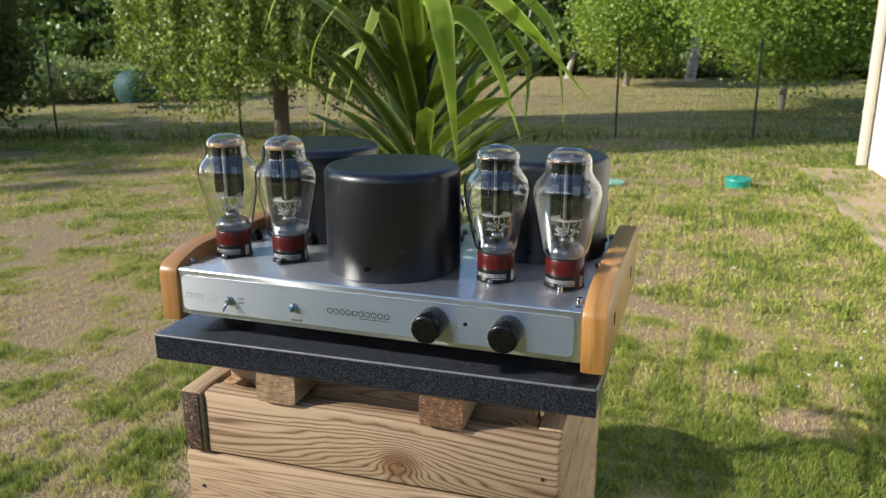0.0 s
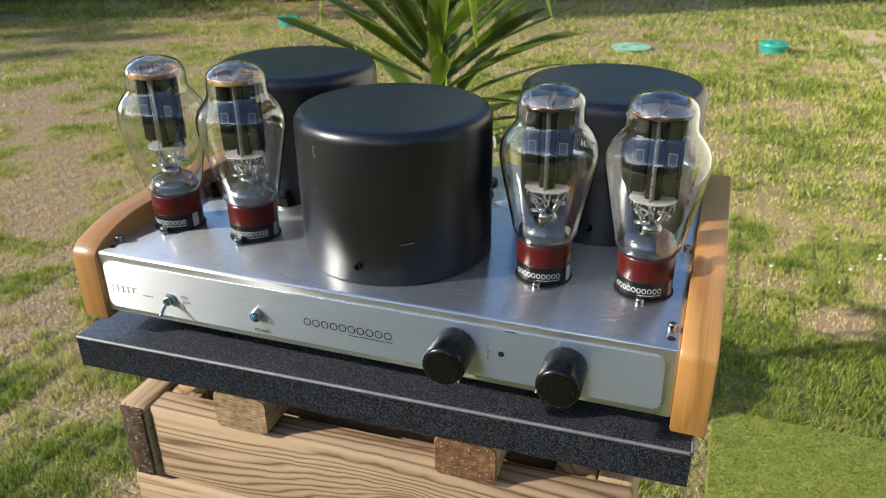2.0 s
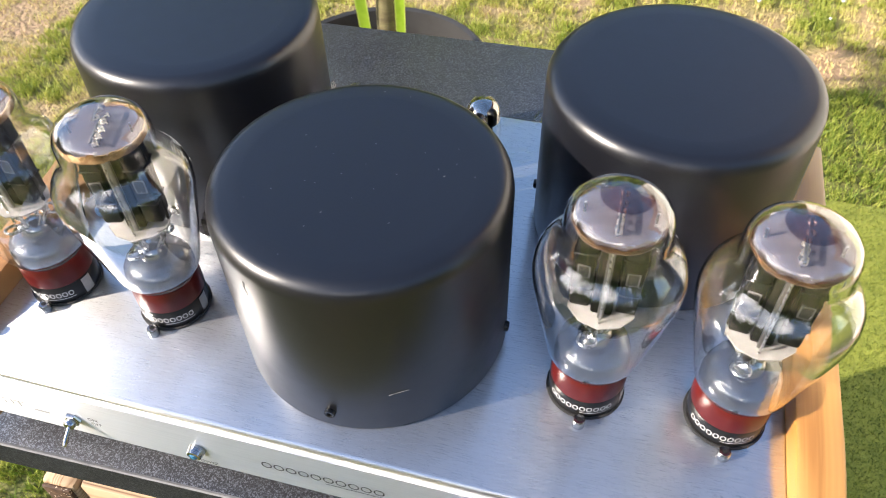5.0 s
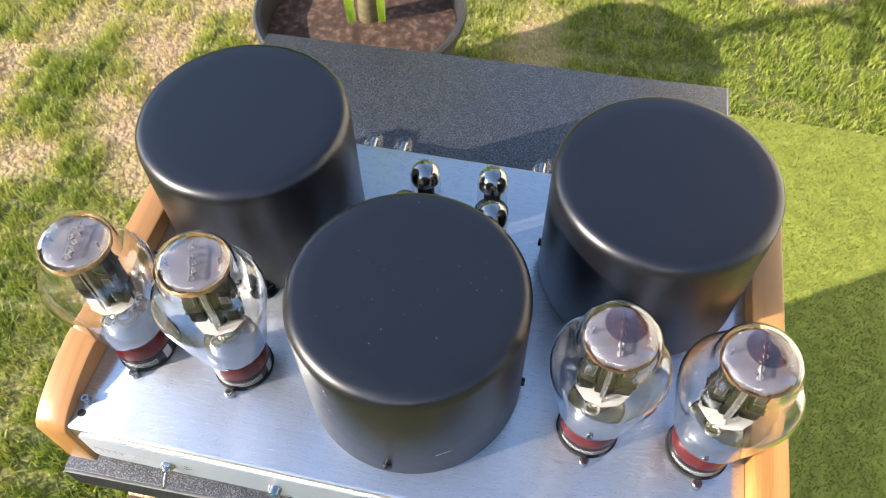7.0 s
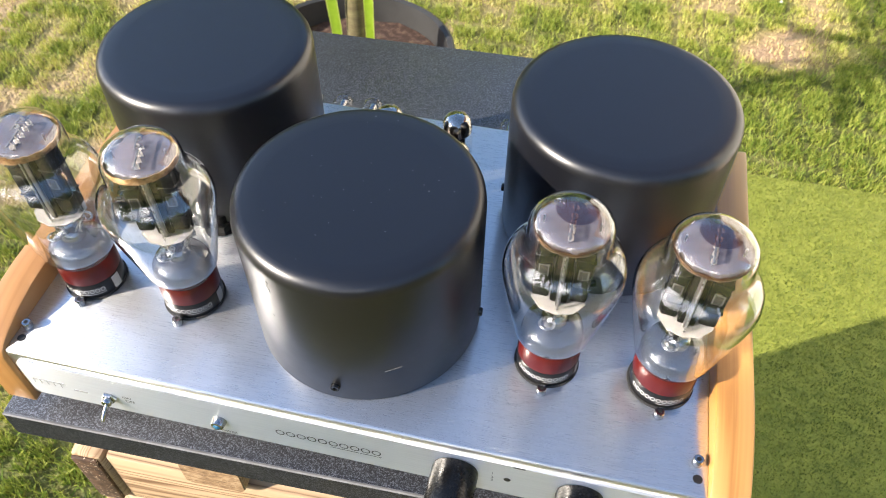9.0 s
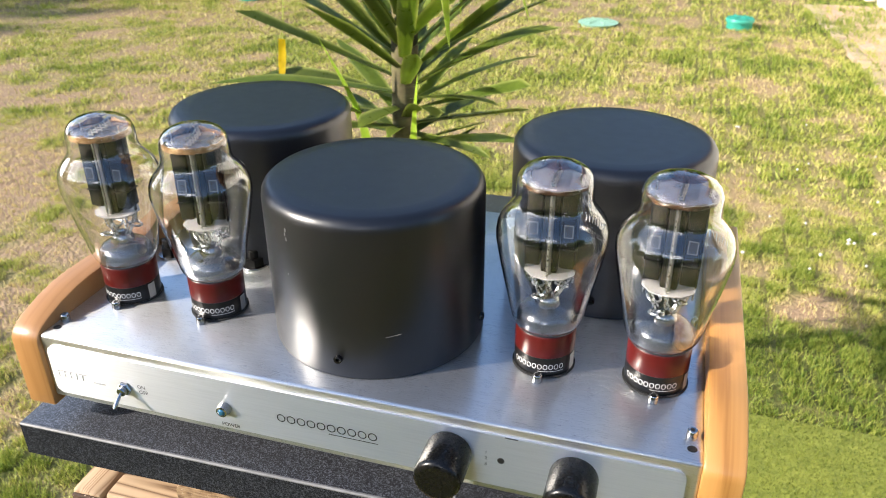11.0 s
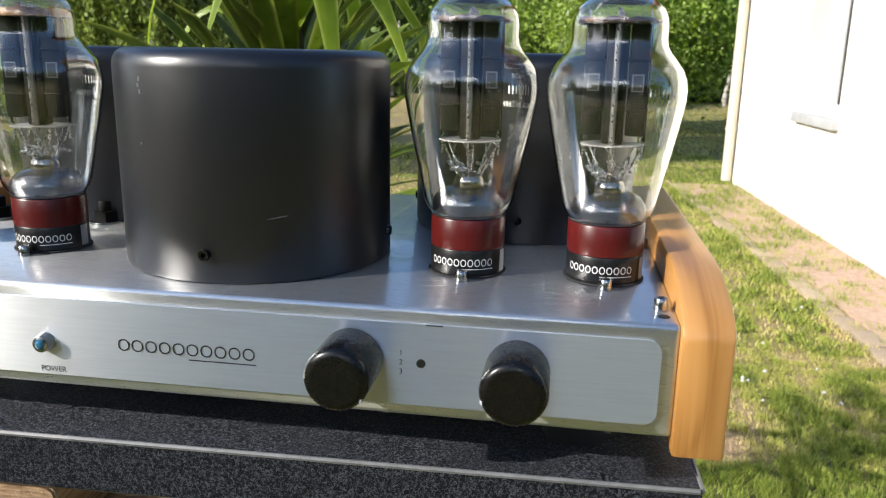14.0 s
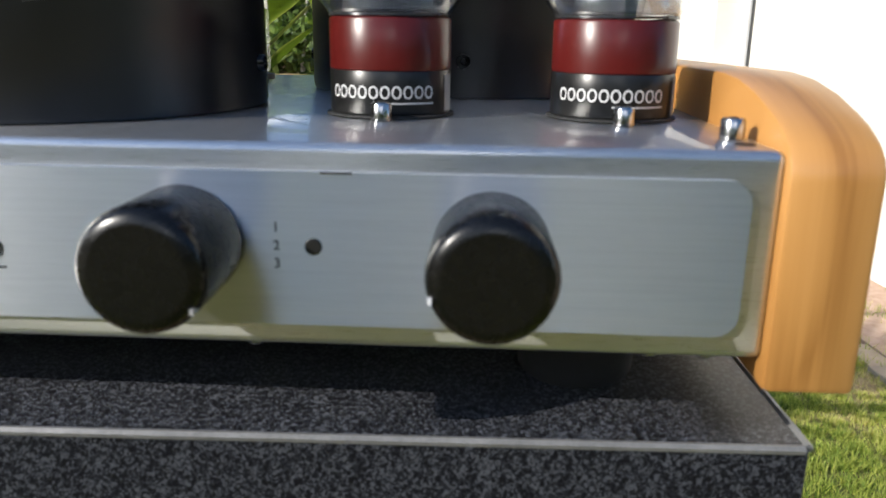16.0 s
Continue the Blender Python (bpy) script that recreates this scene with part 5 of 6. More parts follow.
def ribbon(points, width, turn=0.0, fold=0.18, seg=20, tip=2.4):
    """Long soft leaf along a few bends: broad in the middle, channelled, tapering to a point."""
    pts = [Vector(p) for p in points]
    rows = []
    bm = bmesh.new()
    across = bm.verts.layers.float.new("across")

    def at(t):
        u = t * (len(pts) - 1)
        i = min(int(u), len(pts) - 2)
        f = u - i
        p0, p1, p2, p3 = pts[max(i - 1, 0)], pts[i], pts[i + 1], pts[min(i + 2, len(pts) - 1)]
        return 0.5 * (2 * p1 + (p2 - p0) * f + (2 * p0 - 5 * p1 + 4 * p2 - p3) * f * f + (3 * p1 - p0 - 3 * p2 + p3) * f ** 3)

    face = Vector((math.sin(radians(turn)), -math.cos(radians(turn)), 0.25)).normalized()
    for i in range(seg + 1):
        t = i / seg
        c, d = at(t), (at(min(t + 0.02, 1)) - at(max(t - 0.02, 0))).normalized()
        side = d.cross(face)
        side = side.normalized() if side.length > 0.05 else Vector((1, 0, 0))
        up = side.cross(d).normalized()
        w = width * (0.6 + 0.8 * t if t < 0.5 else 1.0) * min(1.0, (1 - t) * tip + 0.02)
        side = (side * math.cos(1.3 * (t - 0.4)) + up * math.sin(1.3 * (t - 0.4) * math.copysign(1, turn + 0.1))).normalized()
        rows.append([bm.verts.new(c - side * w / 2 + up * fold * w / 2), bm.verts.new(c), bm.verts.new(c + side * w / 2 + up * fold * w / 2)])
    for r0, r1 in zip(rows, rows[1:]):
        for k in range(2):
            bm.faces.new((r0[k], r0[k + 1], r1[k + 1], r1[k]))
    for r0 in rows:
        r0[0][across] = r0[2][across] = 1.0
    bmesh.ops.solidify(bm, geom=bm.faces, thickness=0.0012)
    return bm


lr = random.Random(11)
for k in range(92):                       # stiff lance leaves set close round the stem
    t = k / 91
    L = (0.31 + 0.14 * min(1, t * 2)) * lr.uniform(0.8, 1.15)
    lift = 6 + 66 * t ** 0.8 + lr.uniform(-12, 12)
    bm = strap_leaf(L, lr.uniform(0.036, 0.052), lift, lr.uniform(0, 32), lr.uniform(0.2, 0.5), 9, None, lr.uniform(-0.5, 0.5), blunt=lr.choice((3.2, 5, 9)))
    part("leaf", bm, "stiffleaf", plant, "", pose(0.018, 0.01, 0.40 + 0.53 * t, 0, 0, k * 137.5 + lr.uniform(-14, 14)), angle=60)
for pts, w in (([(-0.034, -0.02, 0.0), (-0.040, -0.03, 0.20), (-0.06, -0.05, 0.46), (-0.13, -0.10, 0.66)], 0.030), ([(0.034, -0.01, 0.0), (0.045, -0.03, 0.22), (0.06, -0.06, 0.44), (0.10, -0.14, 0.62)], 0.026)):
    part("leaf", ribbon(pts, w, 0), "palmleaf", plant, "young leaf sheathing the stem", angle=60)
for k in range(8):                        # short young leaves low on the stem
    part("leaf", strap_leaf(lr.uniform(0.16, 0.26), lr.uniform(0.026, 0.036), lr.uniform(5, 45), lr.uniform(0, 40), 0.35, 8, None, lr.uniform(-0.4, 0.4)), "stiffleaf", plant, "", pose(0.012, 0.0, 0.30 + 0.02 * k, 0, 0, k * 137.5 + 40), angle=60)
# long soft leaves arching over from the crown and hanging
for pts, w, turn in (
        ([(0.02, 0.0, 0.92), (0.01, -0.10, 1.11), (-0.03, -0.14, 1.02), (-0.095, -0.14, 0.876), (-0.165, -0.14, 0.69)], 0.050, -20),
        ([(0.02, 0.0, 0.92), (-0.10, -0.04, 1.09), (-0.19, -0.06, 1.015), (-0.268, -0.06, 0.895), (-0.288, -0.06, 0.68)], 0.024, -50),
        ([(0.02, 0.0, 0.90), (0.10, -0.18, 1.03), (0.168, -0.27, 1.012), (0.197, -0.28, 0.86), (0.217, -0.28, 0.655)], 0.056, 10),
        ([(0.02, 0.0, 0.86), (0.13, -0.14, 0.965), (0.215, -0.20, 0.985), (0.291, -0.22, 0.885), (0.358, -0.22, 0.70)], 0.056, 30),
        ([(0.02, 0.0, 0.92), (0.14, -0.09, 1.09), (0.254, -0.12, 1.04), (0.39, -0.13, 0.922), (0.505, -0.13, 0.79)], 0.046, -30),
        ([(0.02, 0.0, 0.92), (0.19, 0.03, 1.09), (0.331, 0.03, 1.01), (0.390, 0.03, 0.91), (0.417, 0.03, 0.68)], 0.034, 40),
        ([(0.02, 0.0, 0.90), (0.07, 0.12, 1.02), (0.12, 0.16, 0.93), (0.121, 0.16, 0.79), (0.113, 0.16, 0.62)], 0.036, 0),
        ([(0.02, 0.0, 0.90), (0.15, 0.17, 1.0), (0.259, 0.20, 0.89), (0.278, 0.20, 0.81), (0.268, 0.20, 0.655)], 0.024, 20),
        ([(0.02, 0.0, 0.94), (-0.10, 0.10, 1.20), (-0.30, 0.16, 1.24), (-0.48, 0.18, 1.10), (-0.58, 0.18, 0.90)], 0.044, -10),
        ([(0.02, 0.0, 0.94), (0.10, 0.12, 1.25), (0.30, 0.2, 1.33), (0.50, 0.24, 1.20), (0.60, 0.24, 1.02)], 0.044, 20),
        ([(0.02, 0.0, 0.94), (0.03, -0.05, 1.25), (0.06, -0.14, 1.42), (0.10, -0.28, 1.40), (0.12, -0.36, 1.26)], 0.046, 0)):
    pts = [(0.918 * px_, 0.918 * py_, 0.091 + 0.918 * pz_) for px_, py_, pz_ in pts]
    part("leaf", ribbon(pts, w * 0.92, turn), "palmleaf", plant, "long soft light green leaf", angle=60)
part("leaf", ribbon([(0.02, 0.0, 0.80), (-0.14, 0.03, 0.93), (-0.24, 0.03, 0.84), (-0.282, 0.03, 0.60)], 0.014, -10), "palmleaf", plant, "long soft light green leaf", angle=60)
part("leaf", ribbon([(-0.281, 0.03, 0.615), (-0.284, 0.03, 0.575), (-0.288, 0.028, 0.53), (-0.290, 0.026, 0.488)], 0.024, -10, tip=5), "yellowleaf", plant, "withered yellow hanging leaf", angle=60)


# ---------------------------------------------------------------- house and path edge
house = thing("house", pose(1.745, 7.66, 0, 0, 0, 3.3), "cream rendered house with grey sills and a tiled roof", "house")
HY0, HY1, HH = -7.2, 0.0, 3.0
WIN = [(-2.45, -1.72, 0.80, 1.95)]


def wall_piece(y0, y1, z0, z1):
    part("wall", box(0.0, 0.3, y0, y1, z0, z1), "wall", house, smooth=False)


cuts = sorted(WIN)
y = HY0
for wy0, wy1, wz0, wz1 in cuts:
    wall_piece(y, wy0, -0.02, HH)
    wall_piece(wy0, wy1, -0.02, wz0)
    wall_piece(wy0, wy1, wz1, HH)
    y = wy1
    w = part("window", box(0.24, 0.285, wy0 + 0.004, wy1 - 0.004, wz0 + 0.004, wz1 - 0.004), "pane", house, "dark glazed window", smooth=False)
    for a, b2 in ((wy0 + 0.003, wy0 + 0.06), ((wy0 + wy1) / 2 - 0.04, (wy0 + wy1) / 2 + 0.04), (wy1 - 0.06, wy1 - 0.003)):
        part("frame", box(0.21, 0.239, a, b2, wz0 + 0.003, wz1 - 0.003, 0.004), "frame", w)
    for a, b2 in ((wz0 + 0.003, wz0 + 0.06), (wz1 - 0.06, wz1 - 0.003)):
        part("frame", box(0.208, 0.238, wy0 + 0.06, wy1 - 0.06, a, b2, 0.004), "frame", w)
    part("sill", box(-0.05, 0.205, wy0 - 0.04, wy1 + 0.04, wz0 - 0.07, wz0 - 0.001, 0.006), "sill", w, "grey stone sill")
wall_piece(y, HY1, -0.02, HH)
part("wall", box(0.301, 8.0, HY1 - 0.3, HY1, -0.02, HH), "wall", house, smooth=False)
part("wall", box(0.301, 8.0, HY0, HY0 + 0.3, -0.02, HH), "wall", house, smooth=False)
part("roof", prism([(-0.45, 0.0), (-0.45, 0.12), (4.0, 2.1), (8.5, 0.12), (8.5, 0.0)], HY0 - 0.4, HY1 + 0.12), "rooftile", house, "terracotta tiled roof", pose(0, 0, HH, 0, 0, 0) @ Matrix(((0, 1, 0, 0), (1, 0, 0, 0), (0, 0, 1, 0), (0, 0, 0, 1))), smooth=False)
pipe = part("downpipe", tube([(-0.06, HY1 - 0.06, 0.02), (-0.06, HY1 - 0.06, 2.9)], 0.045, 16), "pipe", house, "cream downpipe at the corner")
for z in (0.5, 1.9):
    part("clip", lathe([(0.047, z), (0.052, z), (0.052, z + 0.03), (0.047, z + 0.03)], 16, offset=(-0.06, HY1 - 0.06, 0)), "pipe", pipe)



def kerb_line(y):
    """Where the brick edging runs: it nears the house towards the front."""
    return 1.205 + 0.0755 * (7.0 - y)


bm = box(1.40, 1.866, -0.4, 7.35, -0.03, 0.012)
for v in bm.verts:
    v.co.x = kerb_line(v.co.y) + 0.056 if v.co.x < 1.6 else 1.735 + 0.058 * (7.66 - v.co.y)
strip = link("gravel_strip", bm, "gravel", smooth=False)
tagged(strip, "pale gravel strip along the foot of the house wall", "gravel", kind="structure")
edging = thing("path_edging", pose(0, 0, 0), "row of worn brick edging between lawn and gravel", "edging", kind="structure")
me = None
for k in range(37):
    y = 7.25 - 0.215 * k
    if me is None:
        e = part("brick", box(-0.05, 0.05, -0.102, 0.102, -0.04, 0.02, 0.008), "edging", edging)
        me = e.data
    else:
        e = new("brick", me)
        e.parent = edging
    e.matrix_basis = pose(kerb_line(y) + 0.010 * math.sin(k * 2.1), y, -0.011 + 0.006 * math.sin(k * 1.7), 0, 0, 4.3 + 2 * math.sin(k * 3.3))



def strip_tufts(x, y, g):
    between = (x > kerb_line(y) + 0.06) & (x < 1.72 + 0.058 * (7.66 - y))
    return between & (patch_field(x * 1.7 + 3.0, y * 1.3) + 0.25 * g.random(len(x)) > 0.62)


def kerb_tufts(x, y, g):
    return np.abs(x - kerb_line(y) - 0.05 * np.sin(y * 5.3) * np.sin(y * 2.1)) < 0.05 + 0.09 * g.random(len(x)) * patch_field(x * 1.4, y * 1.4 + 2.0)


blades("grass", 30000, 1.0, 1.9, 1.2, 7.3, 0.010, 0.035, 0.0035, "tufts of grass grown over the edging", keep=kerb_tufts, seed=18, lean=1.3)
blades("grass", 26000, 1.2, 2.1, 1.2, 7.3, 0.012, 0.04, 0.004, "tufts of grass grown into the gravel strip", keep=strip_tufts, seed=17, lean=1.0)

for x, y, r, mat, label in ((0.564, 6.289, 0.107, "lid", "round teal plastic inspection lid in the lawn"), (-3.735, 6.33, 0.108, "lid", "round teal plastic inspection lid in the lawn"), (-0.507, 6.125, 0.158, "lidpale", "flat faded green inspection cover in the lawn")):
    h = 0.07 if mat == "lid" else 0.012
    ld = thing("inspection_lid", pose(x, y, 0), label, "lid", "inspection lids")
    part("rim", lathe([(r * 0.9, -0.02), (r * 0.9, h * 0.6), (r, h * 0.62), (r, h * 0.9), (r * 0.95, h)], 32), mat, ld)
    part("cap", lathe([(r * 0.949, h), (r * 0.5, h + 0.006), (0.0, h + 0.008)], 32), mat, ld)
    for a in range(0, 360, 60):
        part("rib", box(r * 0.2, r * 0.8, -0.005, 0.005, h + 0.003, h + 0.011, 0.001, 1), mat, ld, "", pose(0, 0, 0, 0, 0, a))


# ---------------------------------------------------------------- fence
fence = thing("wire_fence", pose(0, 0, 0), "low wire fence on thin dark posts along the lawn", "fence")
F0, F1 = Vector((-7.23, 6.95, 0)), Vector((0.80, 9.36, 0))
fd = (F1 - F0)
posts = []
for k, s in enumerate((-0.72, -0.36, 0.0, 0.27, 0.54, 0.807, 1.0, 1.25, 1.5)):
    p = F0 + fd * s
    posts.append(p)
    part("post", tube([(0, 0, -0.05), (0.01 * math.sin(k), 0, 1.14)], 0.013, 10), "post", fence, "", pose(p.x, p.y, 0))
for z in (0.23, 0.50, 0.78, 1.05):
    part("wire", tube([(p.x, p.y, z) for p in posts], 0.0015, 5), "post", fence)


def tall_grass(x, y, g):
    s = (x - F0.x) / fd.x
    yy = F0.y + fd.y * s
    return np.abs(y - yy) < 0.16 + 0.12 * np.sin(x * 3.1) + 0.1 * g.random(len(x))


blades("tall_grass", 26000, -11, 4.5, 5.4, 10.8, 0.03, 0.17, 0.006, "dry tall grass along the fence", "weed", tall_grass, 21, 0.6)


# ---------------------------------------------------------------- trees
def leaf_cards(centres, size, g, hang=False):
    n = len(centres)
    a = g.normal(size=(n, 3))
    if hang:
        a[:, 2] -= 1.4
    a /= np.linalg.norm(a, axis=1, keepdims=True)
    b = np.cross(a, g.normal(size=(n, 3)))
    b /= np.linalg.norm(b, axis=1, keepdims=True)
    s = size * g.uniform(0.6, 1.35, (n, 1))
    v = np.stack([centres - a * s * 0.5, centres + b * s * 0.32, centres + a * s * 0.5, centres - b * s * 0.32], 1)
    return v.reshape(-1, 3), np.arange(4 * n).reshape(n, 4)


def limbs(parent, height, radius, spread, rng_, bark, n=9, start=0.35, label=""):
    """Tapered trunk with limbs growing out of it, each a part of the tree."""
    part("trunk", tube([(0, 0, -0.1), (0.03, 0.02, height * 0.3), (-0.04, 0.03, height * 0.6), (0.02, 0, height * 0.92)], radius, 10, None, [radius * 1.25, radius, radius * 0.7, radius * 0.25]), bark, parent, label)
    for k in range(n):
        t = start + (0.9 - start) * k / n
        a = k * 2.4 + rng_.uniform(-0.4, 0.4)
        l = spread * rng_.uniform(0.6, 1.0) * (1.15 - t * 0.6)
        z = height * t
        part("limb", tube([(0, 0, z), (0.45 * l * math.cos(a), 0.45 * l * math.sin(a), z + 0.28 * l), (l * math.cos(a), l * math.sin(a), z + 0.42 * l)], 0.03, 6, None, [radius * 0.4, radius * 0.25, radius * 0.08]), bark, parent)


def clump_points(g, n, n_clumps, centre, radii, tight=0.22, low=-1.0):
    d = g.normal(size=(n_clumps, 3))
    d /= np.linalg.norm(d, axis=1, keepdims=True)
    d *= g.uniform(0.35, 1.0, (n_clumps, 1)) ** 0.6
    d[:, 2] = np.maximum(d[:, 2], low)
    c = np.array(centre) + d * np.array(radii)
    pick = g.integers(0, n_clumps, n)
    return c[pick] + g.normal(size=(n, 3)) * np.array(radii) * tight * g.uniform(0.6, 1.2, (n_clumps, 1))[pick]


def crown_tree(name, x, y, label, height, trunk_r, crown_z, radii, n, size, leaf, seed, clumps=60, bark="bark", category="tree"):
    g = np.random.default_rng(seed)
    t = thing(name, pose(x, y, 0), label, category)
    limbs(t, height, trunk_r, radii[0] * 0.85, random.Random(seed), bark)
    v, f = leaf_cards(clump_points(g, n, clumps, (0, 0, crown_z), radii, low=-0.85), size, g)
    c = new("crown", from_arrays("crown", v, f, leaf))
    c.parent = t
    return t


crown_tree("fruit_tree", 1.35, 12.95, "round-crowned young tree with bright green leaves on the meadow", 2.25, 0.048, 1.69, (1.38, 1.38, 1.08), 46000, 0.066, "fruitleaf", 31, 170, "palebark")
crown_tree("fruit_tree", -1.50, 17.3, "round-crowned young tree with bright green leaves on the meadow", 2.25, 0.056, 1.50, (1.16, 1.16, 1.04), 34000, 0.074, "fruitleaf", 32, 150, "palebark")
crown_tree("bush", -8.5, 6.7, "dark leafy shrub with reddish tips at the lawn edge", 1.85, 0.046, 1.15, (0.87, 0.87, 1.06), 16000, 0.075, "bushleaf", 33, 80, category="shrub")

# unseen shrub added as caster of the shadow on the left lawn
crown_tree("bush", -9.3, 5.1, "broad dark leafy shrub added out of view to shade the lawn", 2.3, 0.05, 1.2, (1.45, 1.3, 1.15), 20000, 0.09, "bushleaf", 37, 80, category="shrub")

# low olive shrubs on the meadow behind the fence
for k, (bx, by, rr) in enumerate(((-13.4, 9.9, 0.95), (-12.2, 10.3, 0.75), (-11.1, 10.9, 0.80), (-10.0, 11.3, 0.66), (-9.1, 12.2, 0.75))):
    crown_tree("bush", bx, by, "low pale olive shrub on the meadow behind the fence", 0.75 * rr, 0.03, 0.48 * rr, (rr, rr, 0.52 * rr), 4200, 0.075, "paleleaf", 200 + k, 40, category="shrub")

# weeping birch
g = np.random.default_rng(41)
birch = thing("weeping_birch", pose(-4.53, 7.65, 0) @ Matrix.Scale(0.915, 4), "weeping birch with long curtains of hanging leaves", "tree")
limbs(birch, 6.0, 0.085, 2.2, random.Random(5), "bark", 14, 0.3, "rough dark trunk")
pts = []
for q in range(105):                                   # curtains of strands, with gaps between them
    a, r = g.uniform(0, 2 * np.pi), 1.92 * math.sqrt(g.random())
    qx, qy = 0.12 + r * math.cos(a), r * math.sin(a)
    low = 0.25 + 1.0 * g.random() ** 1.3
    if 0.5 * qx - 0.86 * qy > 0 and abs(0.86 * qx + 0.5 * qy) < 0.5:      # the trunk shows below the leaves
        low = 0.62 + 0.3 * g.random()
    for k in range(int(g.uniform(8, 19))):
        cx, cy = qx + g.normal() * 0.09, qy + g.normal() * 0.09
        ztop = 4.6 - 0.3 * r * r + g.normal() * 0.4
        zbot = max(low + abs(g.normal()) * 0.22, 0.2)
        n = int(190 * max(ztop - zbot, 0.3) / 3)
        zz = zbot + (ztop - zbot) * g.random(n) ** 0.9
        sway = 0.05 * np.sin(zz * 3 + k)
        pts.append(np.stack([cx + sway + g.normal(size=n) * 0.03, cy + g.normal(size=n) * 0.03, zz], 1))
v, f = leaf_cards(np.concatenate(pts), 0.050, g, hang=True)
c = new("hanging_leaves", from_arrays("hanging_leaves", v, f, "birchleaf"))
c.parent = birch

# woodland behind the meadow
g = np.random.default_rng(51)
cen = []
for k in range(150):
    x = g.uniform(-48, 26)
    y = 29.5 + 0.10 * abs(x) + g.uniform(0, 9)
    h = g.uniform(4, 11)
    cen.append(clump_points(g, 520, 14, (x, y, h * 0.62), (2.2, 1.8, h * 0.5), 0.25))
for k in range(110):
    x = g.uniform(-48, 26)
    y = 29.0 + 0.10 * abs(x) + g.uniform(0, 3)
    cen.append(clump_points(g, 260, 8, (x, y, 0.8), (1.5, 1.0, 1.0), 0.28))
v, f = leaf_cards(np.concatenate(cen), 0.34, g)
v = v * 0.78 - np.array((0.0, 3.0, 0.0))
v[:, 2] = np.maximum(v[:, 2], -0.02)
# dark sheet whose colour stands in for the shade between the trees
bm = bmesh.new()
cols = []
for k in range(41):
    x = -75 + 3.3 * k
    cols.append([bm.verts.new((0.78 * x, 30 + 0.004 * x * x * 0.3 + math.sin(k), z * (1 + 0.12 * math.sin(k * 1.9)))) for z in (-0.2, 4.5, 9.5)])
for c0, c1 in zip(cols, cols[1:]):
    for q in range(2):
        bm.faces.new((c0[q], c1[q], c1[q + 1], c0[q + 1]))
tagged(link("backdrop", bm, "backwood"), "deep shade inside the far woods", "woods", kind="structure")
wood = tagged(new("woodland", from_arrays("woodland", v, f, "woodleaf")), "dark dense woodland edge beyond the meadow", "woods", kind="stuff")
for k, (x, y, lean, r, tall) in enumerate(((-0.23, 19.14, 0.9, 0.15, 8), (-3.19, 19.56, 0.3, 0.1, 1.5), (-1.97, 19.97, -0.1, 0.08, 1.2), (-4.52, 20.38, 0.2, 0.07, 2.5), (-6.54, 20.18, 0.3, 0.08, 3), (-9.64, 20.38, -0.3, 0.09, 4), (1.9, 20.25, 0.3, 0.07, 1.5), (3.9, 20.25, 0.2, 0.08, 1.6))):
    tr = thing("birch_trunk", pose(x, y, 0) @ Matrix.Scale(0.78, 4), "slender pale birch trunk at the woodland edge", "tree trunk", "birch trunks")
    part("trunk", tube([(0, 0, -0.1), (0.2 * lean, 0, tall * 0.2), (0.6 * lean, 0.1, tall * 0.5), (1.1 * lean, 0.1, tall)], r, 10, None, [r * 1.2, r, r * 0.8, r * 0.5]), "birchbark", tr)

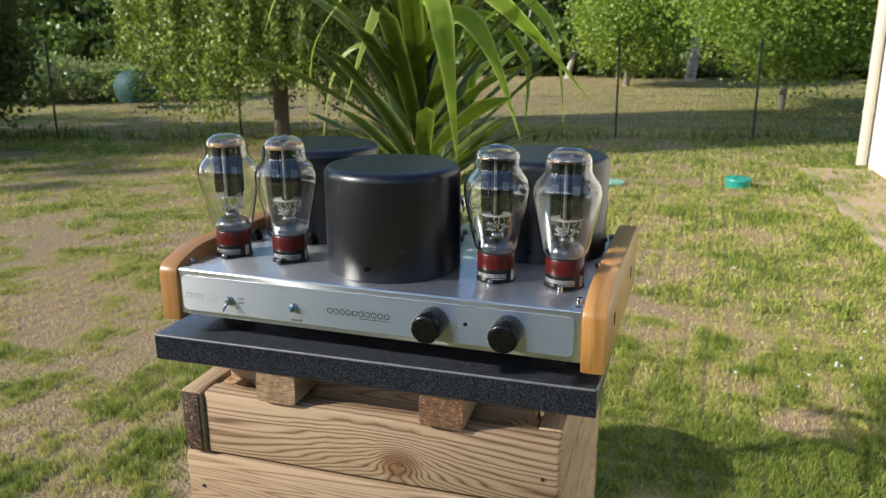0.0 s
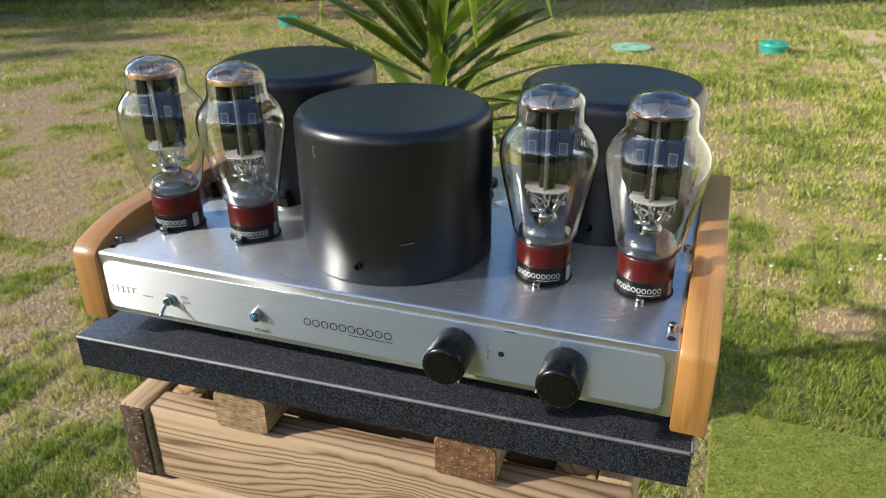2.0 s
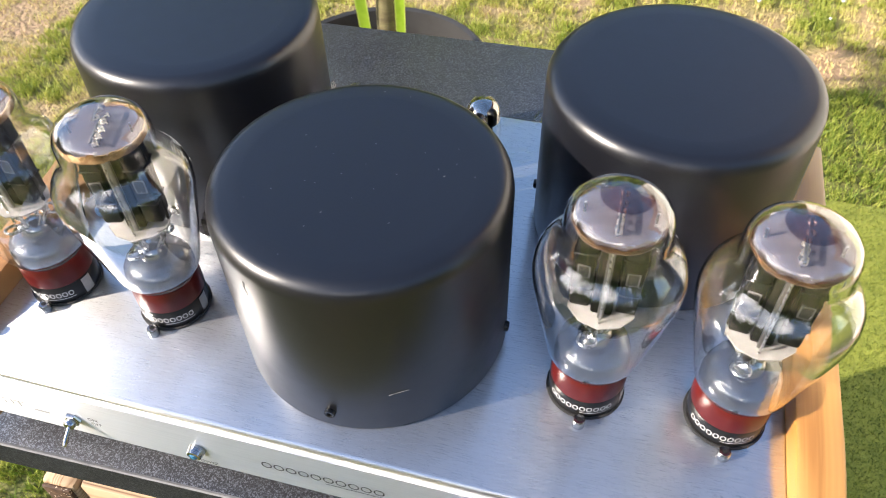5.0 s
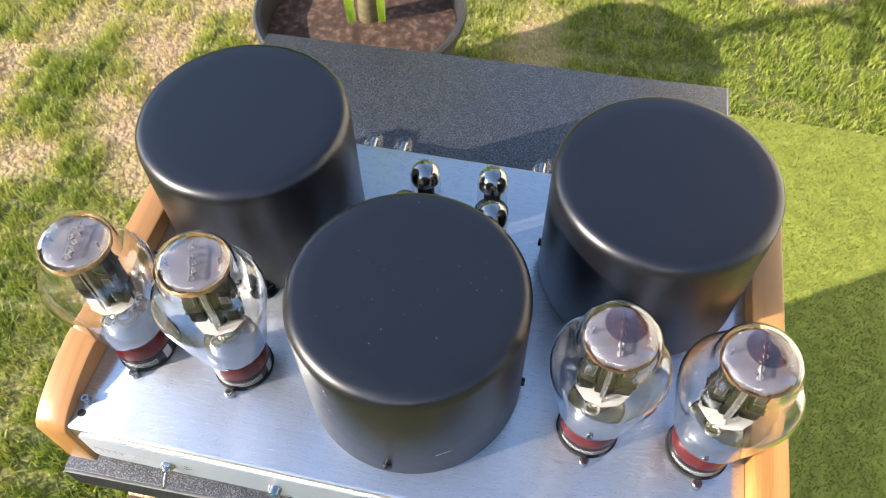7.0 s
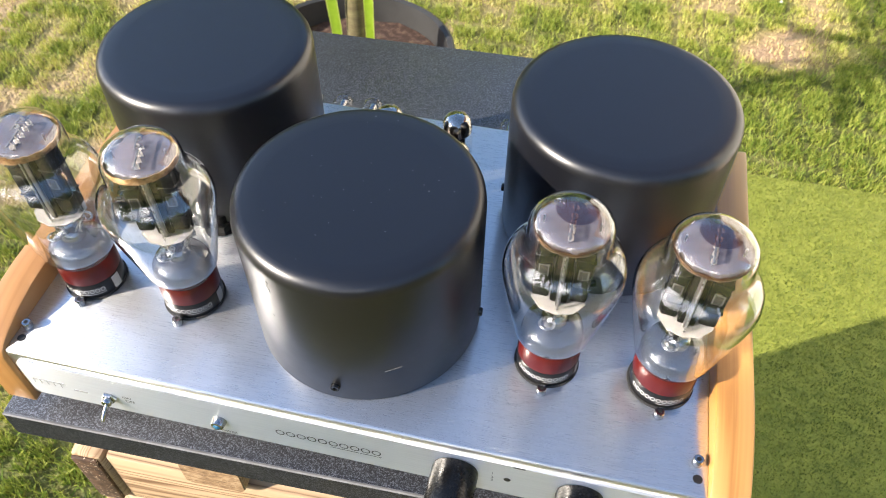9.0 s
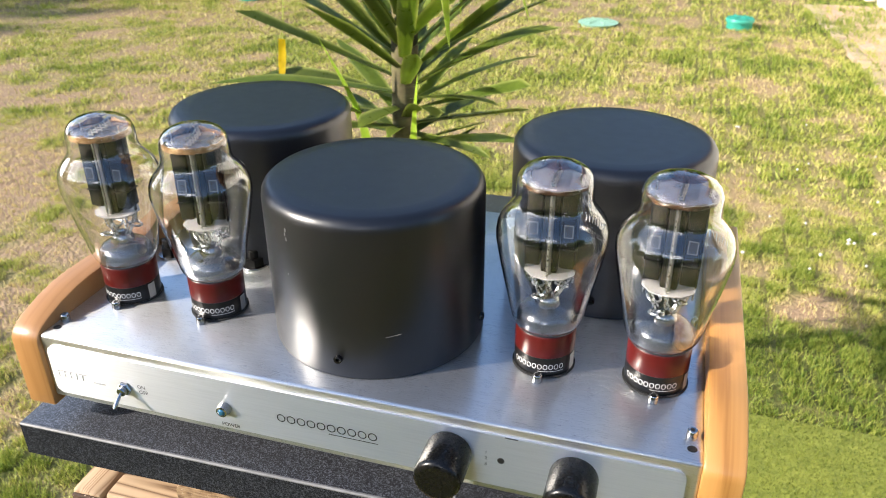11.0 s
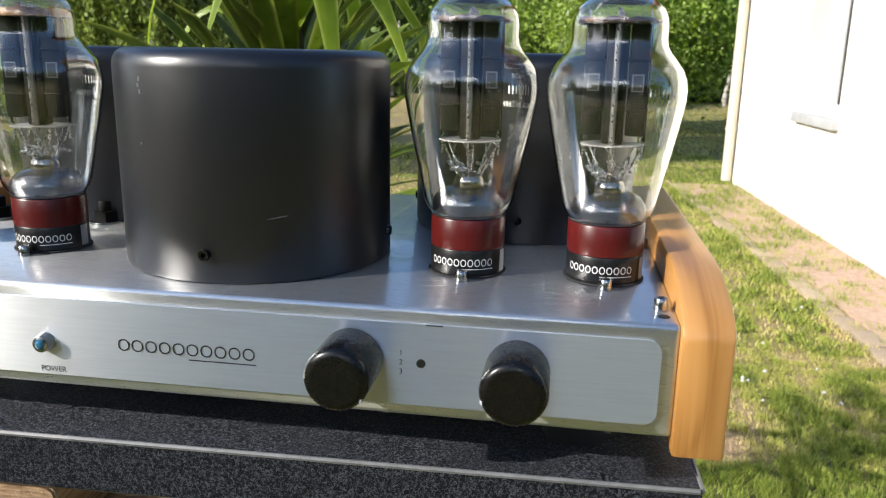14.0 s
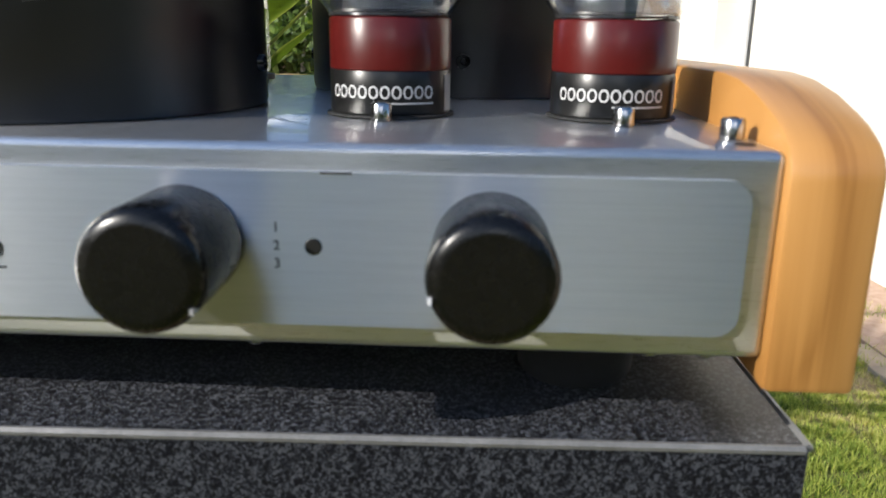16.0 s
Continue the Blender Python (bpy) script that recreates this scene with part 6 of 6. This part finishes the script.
# woodland round the rest of the garden, outside the walk's view
g = np.random.default_rng(61)
cen = []
for k in range(190):
    deg = g.uniform(185, 345)
    a, d = radians(deg), g.uniform(26, 34)
    h = g.uniform(3.5, 7.5) if abs(deg - 211) < 14 else g.uniform(8, 13)      # lower where the sun stands
    cen.append(clump_points(g, 300, 12, (d * math.cos(a), d * math.sin(a), h * 0.52), (2.6, 2.2, h * 0.48), 0.25))
v, f = leaf_cards(np.concatenate(cen), 0.65, g)
v[:, 2] = np.maximum(v[:, 2], -0.02)
tagged(new("far_hedge", from_arrays("far_hedge", v, f, "woodleaf")), "dark trees closing the garden", "woods", kind="stuff")

# unseen hedge added behind the walk, to darken what bulbs and panel mirror
g = np.random.default_rng(71)
n = 30000
hp = np.stack([g.uniform(-9, 1.6, n), -9.0 + g.normal(size=n) * 0.3, 2.0 * g.random(n) ** 0.8], 1)
hp[:, 2] *= 1 + 0.10 * np.sin(hp[:, 0] * 2.3)
v, f = leaf_cards(hp, 0.13, g)
tagged(new("garden_hedge", from_arrays("garden_hedge", v, f, "woodleaf")), "dark hedge added out of view to darken reflections", "hedge", kind="stuff")

# clover heads in the lawn
g = np.random.default_rng(81)
vs, fs = [], []
for k in range(24):
    x, y, r = g.uniform(0.45, 1.36), g.uniform(2.2, 3.9), g.uniform(0.005, 0.009)
    b0 = len(vs)
    c = np.array([x, y, 0.028])
    vs += [c + r * np.array(d) for d in ((1, 0, 0), (0, 1, 0), (-1, 0, 0), (0, -1, 0), (0, 0, 1), (0, 0, -1))]
    fs += [[b0 + a, b0 + b2, b0 + e] for a, b2, e in ((0, 1, 4), (1, 2, 4), (2, 3, 4), (3, 0, 4), (1, 0, 5), (2, 1, 5), (3, 2, 5), (0, 3, 5))]
tagged(new("clover_flowers", from_arrays("clover_flowers", np.array(vs), np.array(fs), "clover")), "small white clover heads in the lawn", "flowers", kind="stuff")

# play frame half hidden behind the birch
play = thing("play_frame", pose(-8.85, 10.45, 0) @ Matrix.Scale(0.9, 4), "teal garden play frame with a pale blue pole behind the birch", "play frame")
bm = lathe([(0.30, 0.10), (0.36, 0.22), (0.38, 0.42), (0.31, 0.58), (0.17, 0.67), (0.0, 0.70)], 10)
for v in bm.verts:
    v.co.x *= 1.25
part("canopy", bm, "tealcloth", play)
part("pole", tube([(0.55, -0.1, 0.0), (0.34, 0.0, 0.85)], 0.022, 8), "paleblue", play, "pale blue pole")
for sx in (-0.35, 0.35):
    part("leg", tube([(sx, 0.15, 0.0), (sx * 0.9, 0.1, 0.3)], 0.02, 8), "paleblue", play)
